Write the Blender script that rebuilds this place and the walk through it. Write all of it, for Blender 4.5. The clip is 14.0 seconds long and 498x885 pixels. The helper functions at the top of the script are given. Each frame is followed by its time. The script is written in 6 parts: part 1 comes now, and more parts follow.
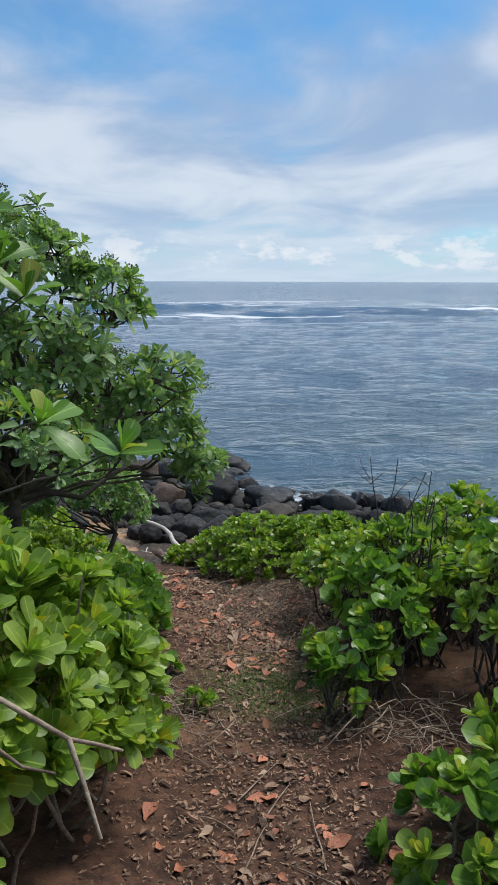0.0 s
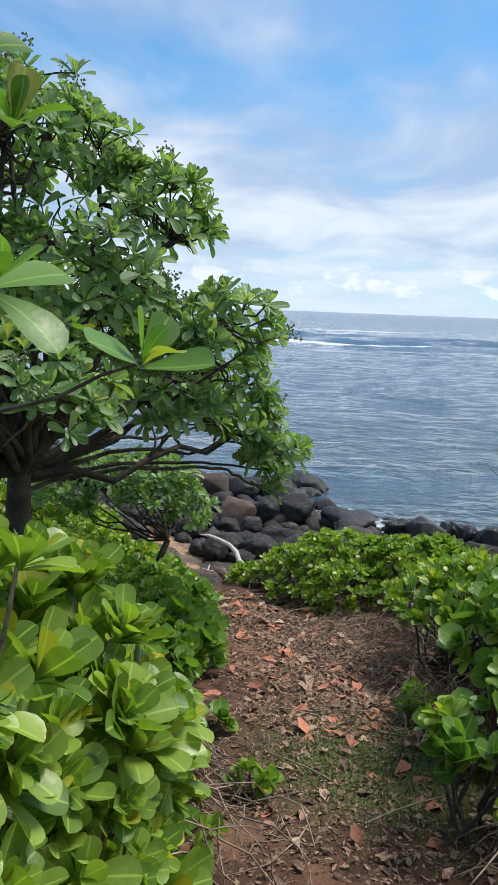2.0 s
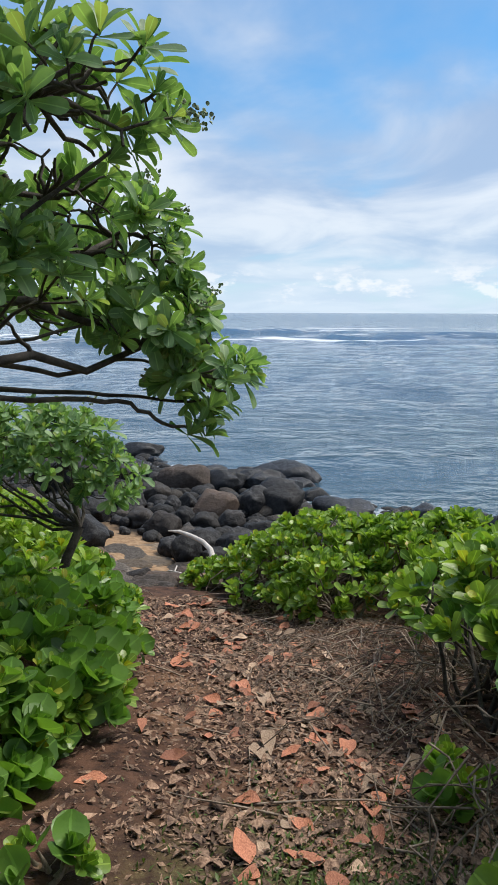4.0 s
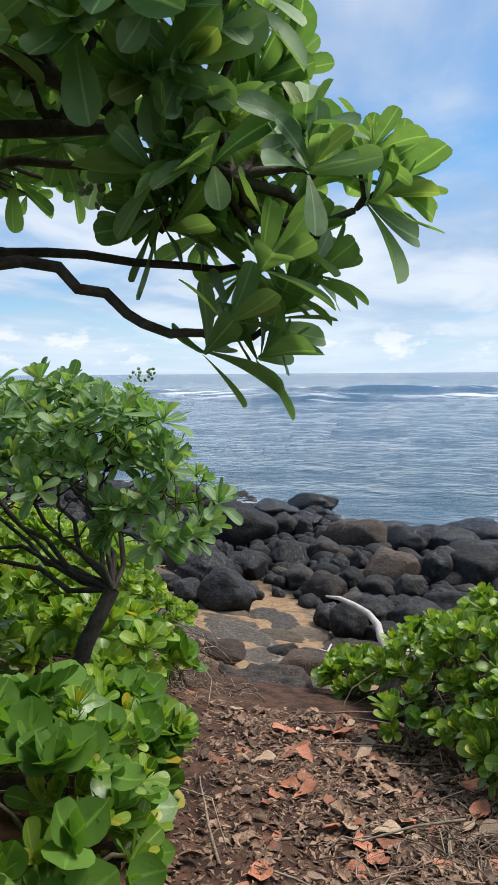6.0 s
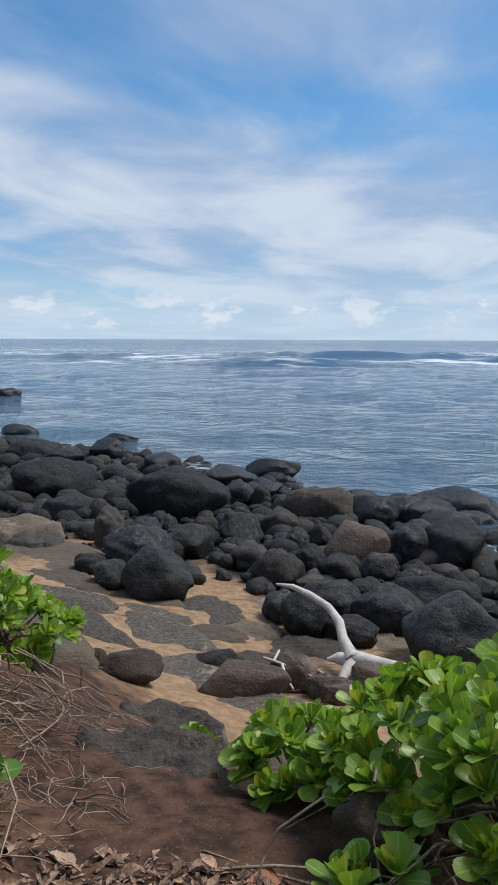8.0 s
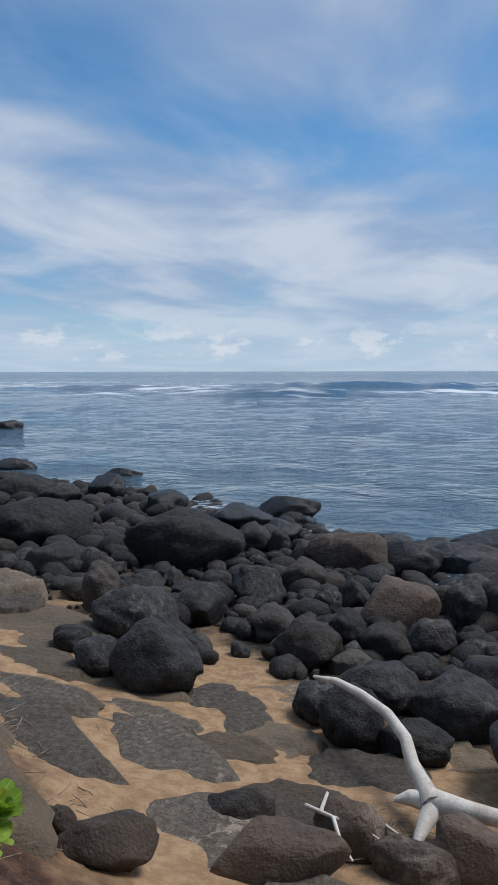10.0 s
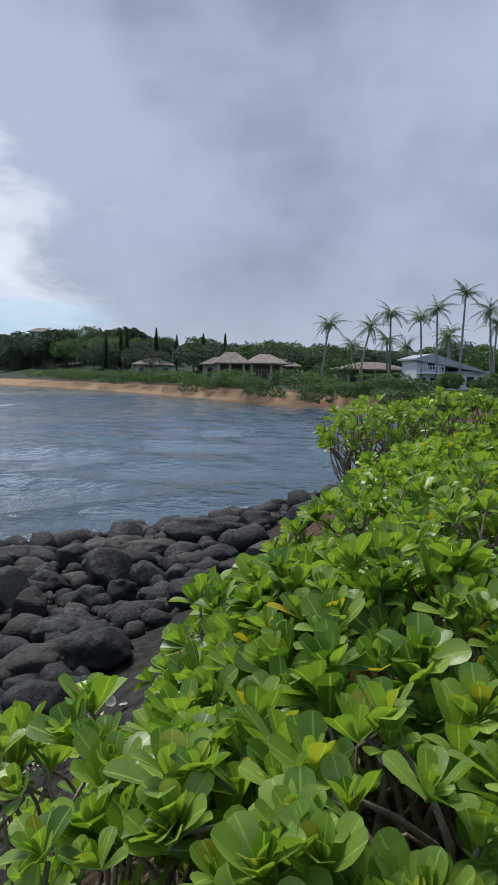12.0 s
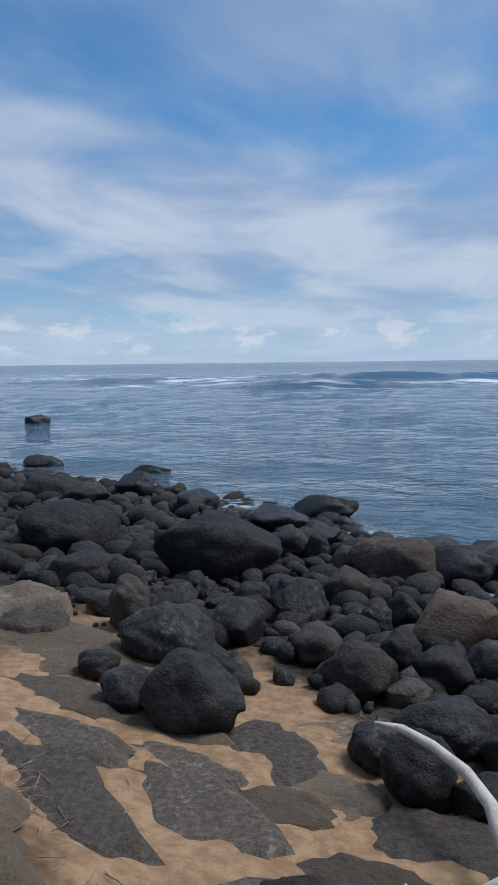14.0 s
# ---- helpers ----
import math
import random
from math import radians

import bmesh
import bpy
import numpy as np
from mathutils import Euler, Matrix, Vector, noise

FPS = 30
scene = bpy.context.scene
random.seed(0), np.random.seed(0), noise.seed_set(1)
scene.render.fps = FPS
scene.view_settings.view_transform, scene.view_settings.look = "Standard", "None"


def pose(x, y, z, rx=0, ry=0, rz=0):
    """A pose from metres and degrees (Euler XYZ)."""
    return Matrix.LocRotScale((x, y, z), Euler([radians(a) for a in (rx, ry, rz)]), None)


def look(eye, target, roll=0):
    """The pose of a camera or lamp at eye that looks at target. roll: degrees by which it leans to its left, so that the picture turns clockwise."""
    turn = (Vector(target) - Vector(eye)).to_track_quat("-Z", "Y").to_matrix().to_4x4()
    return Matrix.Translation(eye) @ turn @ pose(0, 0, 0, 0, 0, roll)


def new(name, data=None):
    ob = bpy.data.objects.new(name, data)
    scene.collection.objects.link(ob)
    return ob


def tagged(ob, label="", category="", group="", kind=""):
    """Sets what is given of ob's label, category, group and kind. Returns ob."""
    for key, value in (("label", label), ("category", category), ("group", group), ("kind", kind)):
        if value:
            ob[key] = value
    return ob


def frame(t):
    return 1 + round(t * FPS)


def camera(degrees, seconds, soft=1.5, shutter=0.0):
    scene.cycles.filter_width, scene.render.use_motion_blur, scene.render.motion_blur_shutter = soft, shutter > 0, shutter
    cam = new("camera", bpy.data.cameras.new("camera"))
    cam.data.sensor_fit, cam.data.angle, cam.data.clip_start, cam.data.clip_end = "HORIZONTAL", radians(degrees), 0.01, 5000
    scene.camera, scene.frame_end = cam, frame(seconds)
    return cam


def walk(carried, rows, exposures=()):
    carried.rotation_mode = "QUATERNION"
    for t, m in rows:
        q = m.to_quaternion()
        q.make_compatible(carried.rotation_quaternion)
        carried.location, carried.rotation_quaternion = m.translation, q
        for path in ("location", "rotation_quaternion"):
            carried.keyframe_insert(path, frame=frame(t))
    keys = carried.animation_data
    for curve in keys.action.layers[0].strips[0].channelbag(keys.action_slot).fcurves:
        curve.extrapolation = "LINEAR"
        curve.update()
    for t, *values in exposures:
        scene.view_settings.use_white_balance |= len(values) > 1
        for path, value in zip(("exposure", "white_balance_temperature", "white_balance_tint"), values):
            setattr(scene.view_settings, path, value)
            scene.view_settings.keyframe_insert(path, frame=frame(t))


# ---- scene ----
cam = camera(36.9, 14.0)
PATH = [
    (0, (0.907, -0.115, 6.185), (1.038, 1.835, 5.761), 0.2),
    (0.5, (0.887, 0.256, 5.989), (0.704, 2.211, 5.606), -0.6),
    (1, (0.864, 0.672, 5.783), (0.549, 2.613, 5.413), -0.4),
    (1.5, (0.843, 1.147, 5.653), (0.635, 3.104, 5.296), 0.9),
    (2, (0.908, 1.554, 5.459), (0.836, 3.521, 5.105), 2.2),
    (2.5, (0.979, 2.035, 5.231), (0.959, 4.000, 4.862), 1.5),
    (3, (1.125, 2.506, 5.013), (1.139, 4.462, 4.599), 0.1),
    (3.2, (1.156, 2.707, 4.931), (1.164, 4.659, 4.495), -0.4),
    (5.3, (1.328, 5.348, 4.181), (0.926, 7.301, 4.043), 1.6),
    (5.5, (1.302, 5.576, 4.105), (0.818, 7.512, 3.966), 0.8),
    (6, (1.268, 6.071, 4.000), (0.707, 7.982, 3.815), -0.4),
    (6.5, (1.245, 6.606, 3.874), (0.746, 8.527, 3.632), -0.5),
    (7, (1.217, 7.117, 3.793), (0.747, 9.040, 3.508), -0.8),
    (7.5, (1.141, 7.657, 3.720), (0.676, 9.580, 3.424), -0.3),
    (7.7, (1.119, 7.826, 3.688), (0.645, 9.747, 3.397), 0.2),
    (10, (0.453, 9.947, 3.488), (-0.047, 11.875, 3.297), -0.1),
    (10.3, (0.397, 10.150, 3.483), (0.079, 12.112, 3.257), -1.0),
    (10.4, (0.407, 10.253, 3.451), (0.452, 12.238, 3.211), -1.20),
    (10.5, (0.417, 10.356, 3.419), (0.828, 12.297, 3.165), -1.4),
    (10.6, (0.386, 10.378, 3.415), (1.177, 12.198, 3.157), -1.1),
    (10.7, (0.431, 10.419, 3.429), (1.567, 12.042, 3.158), -0.9),
    (10.8, (0.481, 10.424, 3.429), (1.920, 11.785, 3.147), -0.8),
    (10.9, (0.510, 10.441, 3.433), (2.186, 11.496, 3.154), 0.05),
    (11, (0.539, 10.458, 3.438), (2.378, 11.195, 3.162), 0.9),
    (11.2, (0.486, 10.424, 3.473), (2.430, 10.814, 3.214), 0.7),
    (11.5, (0.515, 10.368, 3.497), (2.503, 10.396, 3.277), 0.8),
    (12, (0.547, 10.374, 3.528), (2.526, 10.139, 3.358), 1.3),
    (12.5, (0.529, 10.417, 3.526), (2.519, 10.282, 3.382), 1.3),
    (12.8, (0.540, 10.505, 3.505), (2.458, 11.051, 3.343), 2.0),
    (13, (0.566, 10.611, 3.475), (2.221, 11.721, 3.297), 2.0),
    (13.2, (0.454, 10.654, 3.499), (1.690, 12.214, 3.306), 1.5),
    (13.5, (0.356, 10.747, 3.457), (0.869, 12.669, 3.244), 1.5),
    (14, (0.087, 10.709, 3.543), (-0.480, 12.615, 3.329), -0.7),
]
walk(cam, [(t, look(eye, target, roll)) for t, eye, target, roll in PATH], ((0, 0.15, 6350, 10), (0.5, 0.12, 6400, 10), (1.0, 0.35, 6450, 10), (1.5, 0.5, 6500, 10), (2.5, 0.4, 6490, 10), (3.2, 0.4, 6483, 10), (5.5, 0.3, 6460, 10), (6.0, 0.42, 6455, 10), (6.6, 0.32, 6450, 10), (7.5, 0.15, 6200, 10), (10, -0.1, 6150, 10), (10.6, -0.14, 6130, 10), (11.0, -0.4, 6150, 10), (11.5, -0.05, 6250, 10), (12.5, 0.1, 6250, 10), (13.0, -0.15, 5980, 10), (13.5, -0.38, 5900, 10), (14.0, -0.18, 5900, 10)))

# ---- light ----
SUN_AZ, SUN_EL = 62.0, 58.0
sun_dir = Vector((math.sin(radians(SUN_AZ)) * math.cos(radians(SUN_EL)), math.cos(radians(SUN_AZ)) * math.cos(radians(SUN_EL)), math.sin(radians(SUN_EL))))
sun = new("sun", bpy.data.lights.new("sun", "SUN"))
sun.data.energy, sun.data.angle, sun.data.color = 3.2, radians(24), (1.0, 0.95, 0.88)
sun.matrix_world = look((0, 0, 60), Vector((0, 0, 60)) - sun_dir)


class Graph:
    """Short hand for node trees."""

    def __init__(self, tree):
        self.tree, self.n = tree, tree.nodes
        self.n.clear()

    def add(self, kind, ins=None, operation=""):
        node = self.n.new(kind)
        if operation:
            node.operation = operation
        for k, v in (ins or {}).items():
            if isinstance(v, bpy.types.NodeSocket):
                self.tree.links.new(v, node.inputs[k])
            else:
                node.inputs[k].default_value = v
        return node

    def math(self, op, a, b=0.0, c=0.0):
        return self.add("ShaderNodeMath", {0: a, 1: b, 2: c}, operation=op).outputs[0]

    def span(self, value, lo, hi, to_lo=0.0, to_hi=1.0):
        node = self.add("ShaderNodeMapRange", {0: value, 1: lo, 2: hi, 3: to_lo, 4: to_hi})
        node.interpolation_type = "SMOOTHSTEP"
        return node.outputs[0]

    def mix(self, f, a, b, blend="MIX"):
        node = self.add("ShaderNodeMix")
        node.data_type, node.blend_type = "RGBA", blend
        for k, v in ((0, f), (6, a), (7, b)):
            if isinstance(v, bpy.types.NodeSocket):
                self.tree.links.new(v, node.inputs[k])
            else:
                node.inputs[k].default_value = v if k == 0 else (*v, 1.0)
        return node.outputs[2]

    def noise(self, vec, scale, detail=4.0, rough=0.55, distortion=0.0):
        return self.add("ShaderNodeTexNoise", {"Vector": vec, "Scale": scale, "Detail": detail, "Roughness": rough, "Distortion": distortion}).outputs[0]

    def xyz(self, x, y, z):
        return self.add("ShaderNodeCombineXYZ", {0: x, 1: y, 2: z}).outputs[0]

    def out(self, kind, socket):
        self.tree.links.new(socket, self.n.new(kind).inputs[0])


def build_sky():
    world = bpy.data.worlds.new("sky")
    scene.world = world
    world.use_nodes = True
    g = Graph(world.node_tree)
    air = g.add("ShaderNodeTexSky")
    air.sky_type, air.sun_disc = "NISHITA", False
    air.sun_elevation, air.sun_rotation = radians(SUN_EL), radians(SUN_AZ)
    air.air_density, air.dust_density, air.ozone_density = 1.0, 0.6, 2.0
    sky = air.outputs[0]
    d = g.add("ShaderNodeTexCoord").outputs["Generated"]
    s = g.add("ShaderNodeSeparateXYZ", {0: d})
    x, y, z = s.outputs
    up = g.math("ADD", g.math("MAXIMUM", z, 0.0), 0.085)
    px, py = g.math("DIVIDE", x, up), g.math("DIVIDE", y, up)
    az = g.math("ARCTAN2", x, y)
    flat = g.xyz(px, py, 0.0)
    broad = g.noise(g.xyz(px, g.math("MULTIPLY", py, 0.62), 3.1), 0.42, 5.0, 0.48, 0.6)
    fine = g.noise(g.xyz(px, g.math("MULTIPLY", py, 0.6), 9.7), 1.1, 6.0, 0.52, 0.4)
    puff = g.noise(g.xyz(x, y, g.math("MULTIPLY", z, 2.2)), 4.2, 7.0, 0.55, 0.15)
    wide = g.noise(d, 2.2, 4.0, 0.5)
    # thin high sheet with blue gaps
    sheet = g.span(g.math("ADD", broad, g.math("MULTIPLY", g.math("SUBTRACT", fine, 0.5), 0.45)), 0.24, 0.56)
    tone = g.mix(g.span(fine, 0.35, 0.68), (3.2, 4.2, 5.9), (6.5, 6.9, 7.5))
    colour = g.mix(g.math("MULTIPLY", sheet, 0.9), g.mix(1.0, sky, (0.46, 0.97, 1.22), "MULTIPLY"), tone)
    # pale haze low over the sea
    low = g.span(z, 0.0, 0.13, 0.8, 0.0)
    colour = g.mix(low, colour, (5.4, 6.5, 7.6))
    # small bright cumulus along the horizon
    cum = g.math("MULTIPLY", g.span(g.noise(g.xyz(x, y, g.math("MULTIPLY", z, 2.2)), 16.0, 6.0, 0.6), 0.52, 0.62), g.math("MULTIPLY", g.span(z, 0.008, 0.02), g.span(z, 0.04, 0.075, 1.0, 0.0)))
    colour = g.mix(g.math("MULTIPLY", cum, 0.55), colour, (8.2, 8.2, 8.3))
    # white bank over the bay
    white = g.span(g.math("ADD", az, g.math("MULTIPLY", g.math("SUBTRACT", wide, 0.5), 1.2)), 0.46, 0.62)
    white = g.math("MULTIPLY", white, g.span(g.math("ADD", z, g.math("MULTIPLY", g.math("SUBTRACT", puff, 0.5), 0.7)), 0.33, 0.41, 1.0, 0.08))
    white = g.math("MULTIPLY", white, g.span(g.math("ADD", z, g.math("MULTIPLY", g.math("SUBTRACT", wide, 0.5), 0.25)), 0.03, 0.12, 0.15, 1.0))
    colour = g.mix(white, colour, g.mix(g.span(puff, 0.32, 0.66), (5.9, 6.5, 7.4), (8.6, 8.95, 9.5)))
    # grey rain cloud beyond it, round to the land behind
    grey = g.span(g.math("ADD", g.math("ADD", az, g.math("MULTIPLY", z, 0.55)), g.math("MULTIPLY", g.math("SUBTRACT", puff, 0.5), 0.8)), 1.44, 1.60)
    colour = g.mix(grey, colour, g.mix(g.span(g.math("ADD", wide, g.math("MULTIPLY", puff, 0.3)), 0.45, 0.85), (1.8, 2.3, 3.1), (4.2, 4.9, 6.1)))
    # paler under the rain cloud
    colour = g.mix(g.math("MULTIPLY", grey, g.span(z, 0.0, 0.22, 0.55, 0.0)), colour, (5.6, 6.2, 7.0))
    g.out("ShaderNodeOutputWorld", g.add("ShaderNodeBackground", {0: colour, 1: 0.1}).outputs[0])


build_sky()


# ---- materials ----
def surface(name, low, high, scale=6.0, rough=0.6, bump=0.3, fine=40.0, vary=0.25, spots=None, translucent=0.0, gloss=0.5, coords="Object", per_island=False, stretch=(1, 1, 1)):
    """Two tones mixed by broad and fine noise, relief from both, each object or island a little lighter or darker."""
    mat = bpy.data.materials.new(name)
    mat.use_nodes = True
    g = Graph(mat.node_tree)
    p = g.add("ShaderNodeMapping", {0: g.add("ShaderNodeTexCoord").outputs[coords], 3: stretch}).outputs[0]
    seed = g.add("ShaderNodeNewGeometry").outputs["Random Per Island"] if per_island else g.add("ShaderNodeObjectInfo").outputs["Random"]
    p = g.add("ShaderNodeVectorMath", {0: p, 1: g.xyz(g.math("MULTIPLY", seed, 37.0), g.math("MULTIPLY", seed, 11.0), 0.0)}, operation="ADD").outputs[0]
    a, b = g.noise(p, scale, 5.0, 0.6), g.noise(p, fine, 5.0, 0.65)
    tone = g.span(g.math("ADD", g.math("MULTIPLY", a, 0.65), g.math("MULTIPLY", b, 0.35)), 0.33, 0.67)
    colour = g.mix(tone, low, high)
    if spots:
        tint, cut, size = spots
        colour = g.mix(g.span(g.noise(p, size, 6.0, 0.7, 0.6), cut, cut + 0.09), colour, tint)
    shade = g.span(seed, 0.0, 1.0, 1.0 - vary, 1.0 + vary)
    colour = g.mix(1.0, colour, g.add("ShaderNodeCombineColor", {0: shade, 1: shade, 2: shade}).outputs[0], "MULTIPLY")
    relief = g.add("ShaderNodeBump", {"Strength": bump, "Distance": 0.02, "Height": g.math("ADD", a, g.math("MULTIPLY", b, 0.5))}).outputs[0]
    r = g.span(b, 0.3, 0.7, min(1.0, rough + 0.1), max(0.0, rough - 0.1))
    shader = g.add("ShaderNodeBsdfPrincipled", {"Base Color": colour, "Roughness": r, "Normal": relief, "Specular IOR Level": gloss}).outputs[0]
    if translucent:
        glow = g.add("ShaderNodeBsdfTranslucent", {0: g.mix(1.0, colour, (1.15, 1.25, 0.55), "MULTIPLY"), 1: relief}).outputs[0]
        shader = g.add("ShaderNodeMixShader", {0: translucent, 1: shader, 2: glow}).outputs[0]
    g.out("ShaderNodeOutputMaterial", shader)
    return mat


def leafy(name, dark, light, yellow, rough=0.38, translucent=0.3):
    """Leaves: each one its own green, a few turning yellow, a pale midrib along the blade."""
    mat = bpy.data.materials.new(name)
    mat.use_nodes = True
    g = Graph(mat.node_tree)
    seed = g.add("ShaderNodeNewGeometry").outputs["Random Per Island"]
    other = g.add("ShaderNodeObjectInfo").outputs["Random"]
    p = g.add("ShaderNodeTexCoord").outputs["Object"]
    n = g.noise(p, 22.0, 4.0, 0.6)
    mixed = g.math("FRACT", g.math("ADD", g.math("MULTIPLY", seed, 0.8), g.math("MULTIPLY", other, 0.35)))
    colour = g.mix(g.span(g.math("ADD", g.math("MULTIPLY", mixed, 0.75), g.math("MULTIPLY", n, 0.45)), 0.15, 0.95), dark, light)
    colour = g.mix(g.span(seed, 0.958, 0.985), colour, yellow)
    across = g.add("ShaderNodeSeparateXYZ", {0: g.add("ShaderNodeUVMap").outputs[0]}).outputs[0]
    rib = g.span(g.math("ABSOLUTE", g.math("SUBTRACT", across, 0.5)), 0.02, 0.06, 0.45, 0.0)
    colour = g.mix(rib, colour, [min(1.0, v * 1.7 + 0.02) for v in light])
    relief = g.add("ShaderNodeBump", {"Strength": 0.25, "Distance": 0.004, "Height": g.noise(p, 70.0, 3.0)}).outputs[0]
    body = g.add("ShaderNodeBsdfPrincipled", {"Base Color": colour, "Roughness": g.span(n, 0.3, 0.7, rough + 0.08, rough - 0.06), "Normal": relief, "Specular IOR Level": 0.45}).outputs[0]
    glow = g.add("ShaderNodeBsdfTranslucent", {0: g.mix(1.0, colour, (1.2, 1.3, 0.5), "MULTIPLY"), 1: relief}).outputs[0]
    g.out("ShaderNodeOutputMaterial", g.add("ShaderNodeMixShader", {0: translucent, 1: body, 2: glow}).outputs[0])
    return mat


M_NAUPAKA = leafy("naupaka_leaf", (0.085, 0.178, 0.022), (0.32, 0.455, 0.078), (0.55, 0.42, 0.04), 0.36, 0.38)
M_ALMOND = leafy("sea_almond_leaf", (0.075, 0.17, 0.03), (0.19, 0.36, 0.07), (0.5, 0.42, 0.08), 0.4, 0.4)
M_HELIO = leafy("heliotrope_leaf", (0.10, 0.205, 0.085), (0.29, 0.43, 0.20), (0.42, 0.42, 0.12), 0.5, 0.42)
M_GRAPE = leafy("sea_grape_leaf", (0.06, 0.14, 0.025), (0.18, 0.33, 0.06), (0.5, 0.36, 0.05), 0.35, 0.38)
M_MOSS = leafy("moss_blade", (0.05, 0.085, 0.02), (0.13, 0.18, 0.05), (0.3, 0.25, 0.08), 0.6, 0.25)
M_FLOWER = surface("flower_head", (0.20, 0.26, 0.13), (0.38, 0.43, 0.26), 60, 0.8, 0.5, 200, 0.15)
M_FARLEAF = leafy("far_leaf", (0.035, 0.085, 0.018), (0.11, 0.20, 0.045), (0.2, 0.2, 0.06), 0.6, 0.15)
# far woods: distance haze put into the leaf colour as a paler, greyer green
M_FARHAZED = leafy("far_hazed_leaf", (0.032, 0.056, 0.030), (0.085, 0.115, 0.062), (0.12, 0.12, 0.05), 0.7, 0.1)
M_PALM = leafy("palm_frond", (0.04, 0.075, 0.02), (0.12, 0.17, 0.05), (0.25, 0.2, 0.08), 0.5, 0.2)
M_BARK = surface("dark_bark", (0.035, 0.028, 0.024), (0.11, 0.092, 0.078), 9, 0.85, 0.6, 60)
M_STEM = surface("grey_stem", (0.12, 0.09, 0.065), (0.36, 0.29, 0.22), 14, 0.8, 0.5, 70)
M_TWIG = surface("dry_twig", (0.12, 0.085, 0.06), (0.36, 0.28, 0.21), 20, 0.85, 0.4, 90, per_island=True, vary=0.4)
M_PALMBARK = surface("palm_bark", (0.16, 0.14, 0.12), (0.36, 0.33, 0.29), 3, 0.85, 0.5, 20)


def rock(name, dark, pale, warm, rough=0.7, warmth=0.3, size=1.0, per_island=False):
    """Weathered lava: each stone its own grey or brown, pale dry crust in patches, pitted and chipped all over."""
    mat = bpy.data.materials.new(name)
    mat.use_nodes = True
    g = Graph(mat.node_tree)
    seed = g.add("ShaderNodeNewGeometry").outputs["Random Per Island"] if per_island else g.add("ShaderNodeObjectInfo").outputs["Random"]
    p = g.add("ShaderNodeNewGeometry").outputs["Position"]
    a, b, c = g.noise(p, 2.2 * size, 6.0, 0.62, 0.5), g.noise(p, 13.0 * size, 6.0, 0.68), g.noise(p, 75.0 * size, 4.0, 0.7)
    pits = g.add("ShaderNodeTexVoronoi", {"Vector": p, "Scale": 30.0 * size}).outputs["Distance"]
    hue = g.math("FRACT", g.math("MULTIPLY", seed, 7.31))
    colour = g.mix(g.span(g.math("ADD", g.math("MULTIPLY", b, 0.6), g.math("MULTIPLY", c, 0.4)), 0.36, 0.66), dark, pale)
    colour = g.mix(g.math("MULTIPLY", g.span(hue, 1.0 - warmth, 1.0 - warmth * 0.5), g.span(a, 0.3, 0.6, 0.35, 1.0)), colour, warm)
    crust = g.math("MULTIPLY", g.span(g.math("ADD", g.math("MULTIPLY", a, 0.6), g.math("MULTIPLY", b, 0.4)), 0.53, 0.64), g.span(seed, 0.15, 0.9, 0.0, 0.75))
    colour = g.mix(crust, colour, [v * 2.1 + 0.012 for v in pale])
    colour = g.mix(g.math("MULTIPLY", g.span(c, 0.66, 0.74), 0.25), colour, (0.16, 0.15, 0.135))
    shade = g.span(seed, 0.0, 1.0, 0.5, 1.3)
    colour = g.mix(1.0, colour, g.add("ShaderNodeCombineColor", {0: shade, 1: shade, 2: shade}).outputs[0], "MULTIPLY")
    height = g.math("ADD", g.math("ADD", g.math("MULTIPLY", a, 0.9), b), g.math("ADD", g.math("MULTIPLY", c, 0.06), g.math("MULTIPLY", g.span(pits, 0.1, 0.45), 0.10)))
    relief = g.add("ShaderNodeBump", {"Strength": 1.0, "Distance": 0.035, "Height": height}).outputs[0]
    r = g.span(b, 0.3, 0.7, min(1.0, rough + 0.12), rough - 0.12)
    g.out("ShaderNodeOutputMaterial", g.add("ShaderNodeBsdfPrincipled", {"Base Color": colour, "Roughness": r, "Normal": relief, "Specular IOR Level": 0.4}).outputs[0])
    return mat


M_BASALT = rock("basalt", (0.008, 0.008, 0.009), (0.034, 0.033, 0.033), (0.050, 0.041, 0.033), 0.7, 0.22)
M_BROWNROCK = rock("brown_basalt", (0.02, 0.016, 0.013), (0.07, 0.053, 0.042), (0.085, 0.058, 0.042), 0.74, 0.8)
M_WET = rock("wet_basalt", (0.006, 0.007, 0.009), (0.022, 0.024, 0.029), (0.03, 0.026, 0.022), 0.42, 0.2)
M_GREYROCK = rock("grey_shelf_rock", (0.058, 0.047, 0.037), (0.14, 0.115, 0.09), (0.17, 0.125, 0.082), 0.8, 0.6, 1.6)
M_LICHEN = surface("white_splashed_rock", (0.05, 0.05, 0.05), (0.13, 0.125, 0.12), 4.0, 0.75, 0.8, 24, 0.1, ((0.74, 0.73, 0.70), 0.41, 6.0))
M_DRIFT = surface("bleached_wood", (0.42, 0.37, 0.32), (0.72, 0.68, 0.62), 5.0, 0.75, 0.5, 60, 0.1, stretch=(1, 1, 0.3))
M_LITTER = surface("leaf_litter", (0.085, 0.045, 0.028), (0.34, 0.215, 0.14), 30, 0.8, 0.3, 120, 0.5, per_island=True)
M_REDLEAF = surface("red_fallen_leaf", (0.24, 0.07, 0.035), (0.52, 0.22, 0.12), 20, 0.65, 0.3, 120, 0.35)
M_TANLEAF = surface("tan_fallen_leaf", (0.26, 0.16, 0.10), (0.58, 0.42, 0.29), 20, 0.75, 0.3, 120, 0.3)
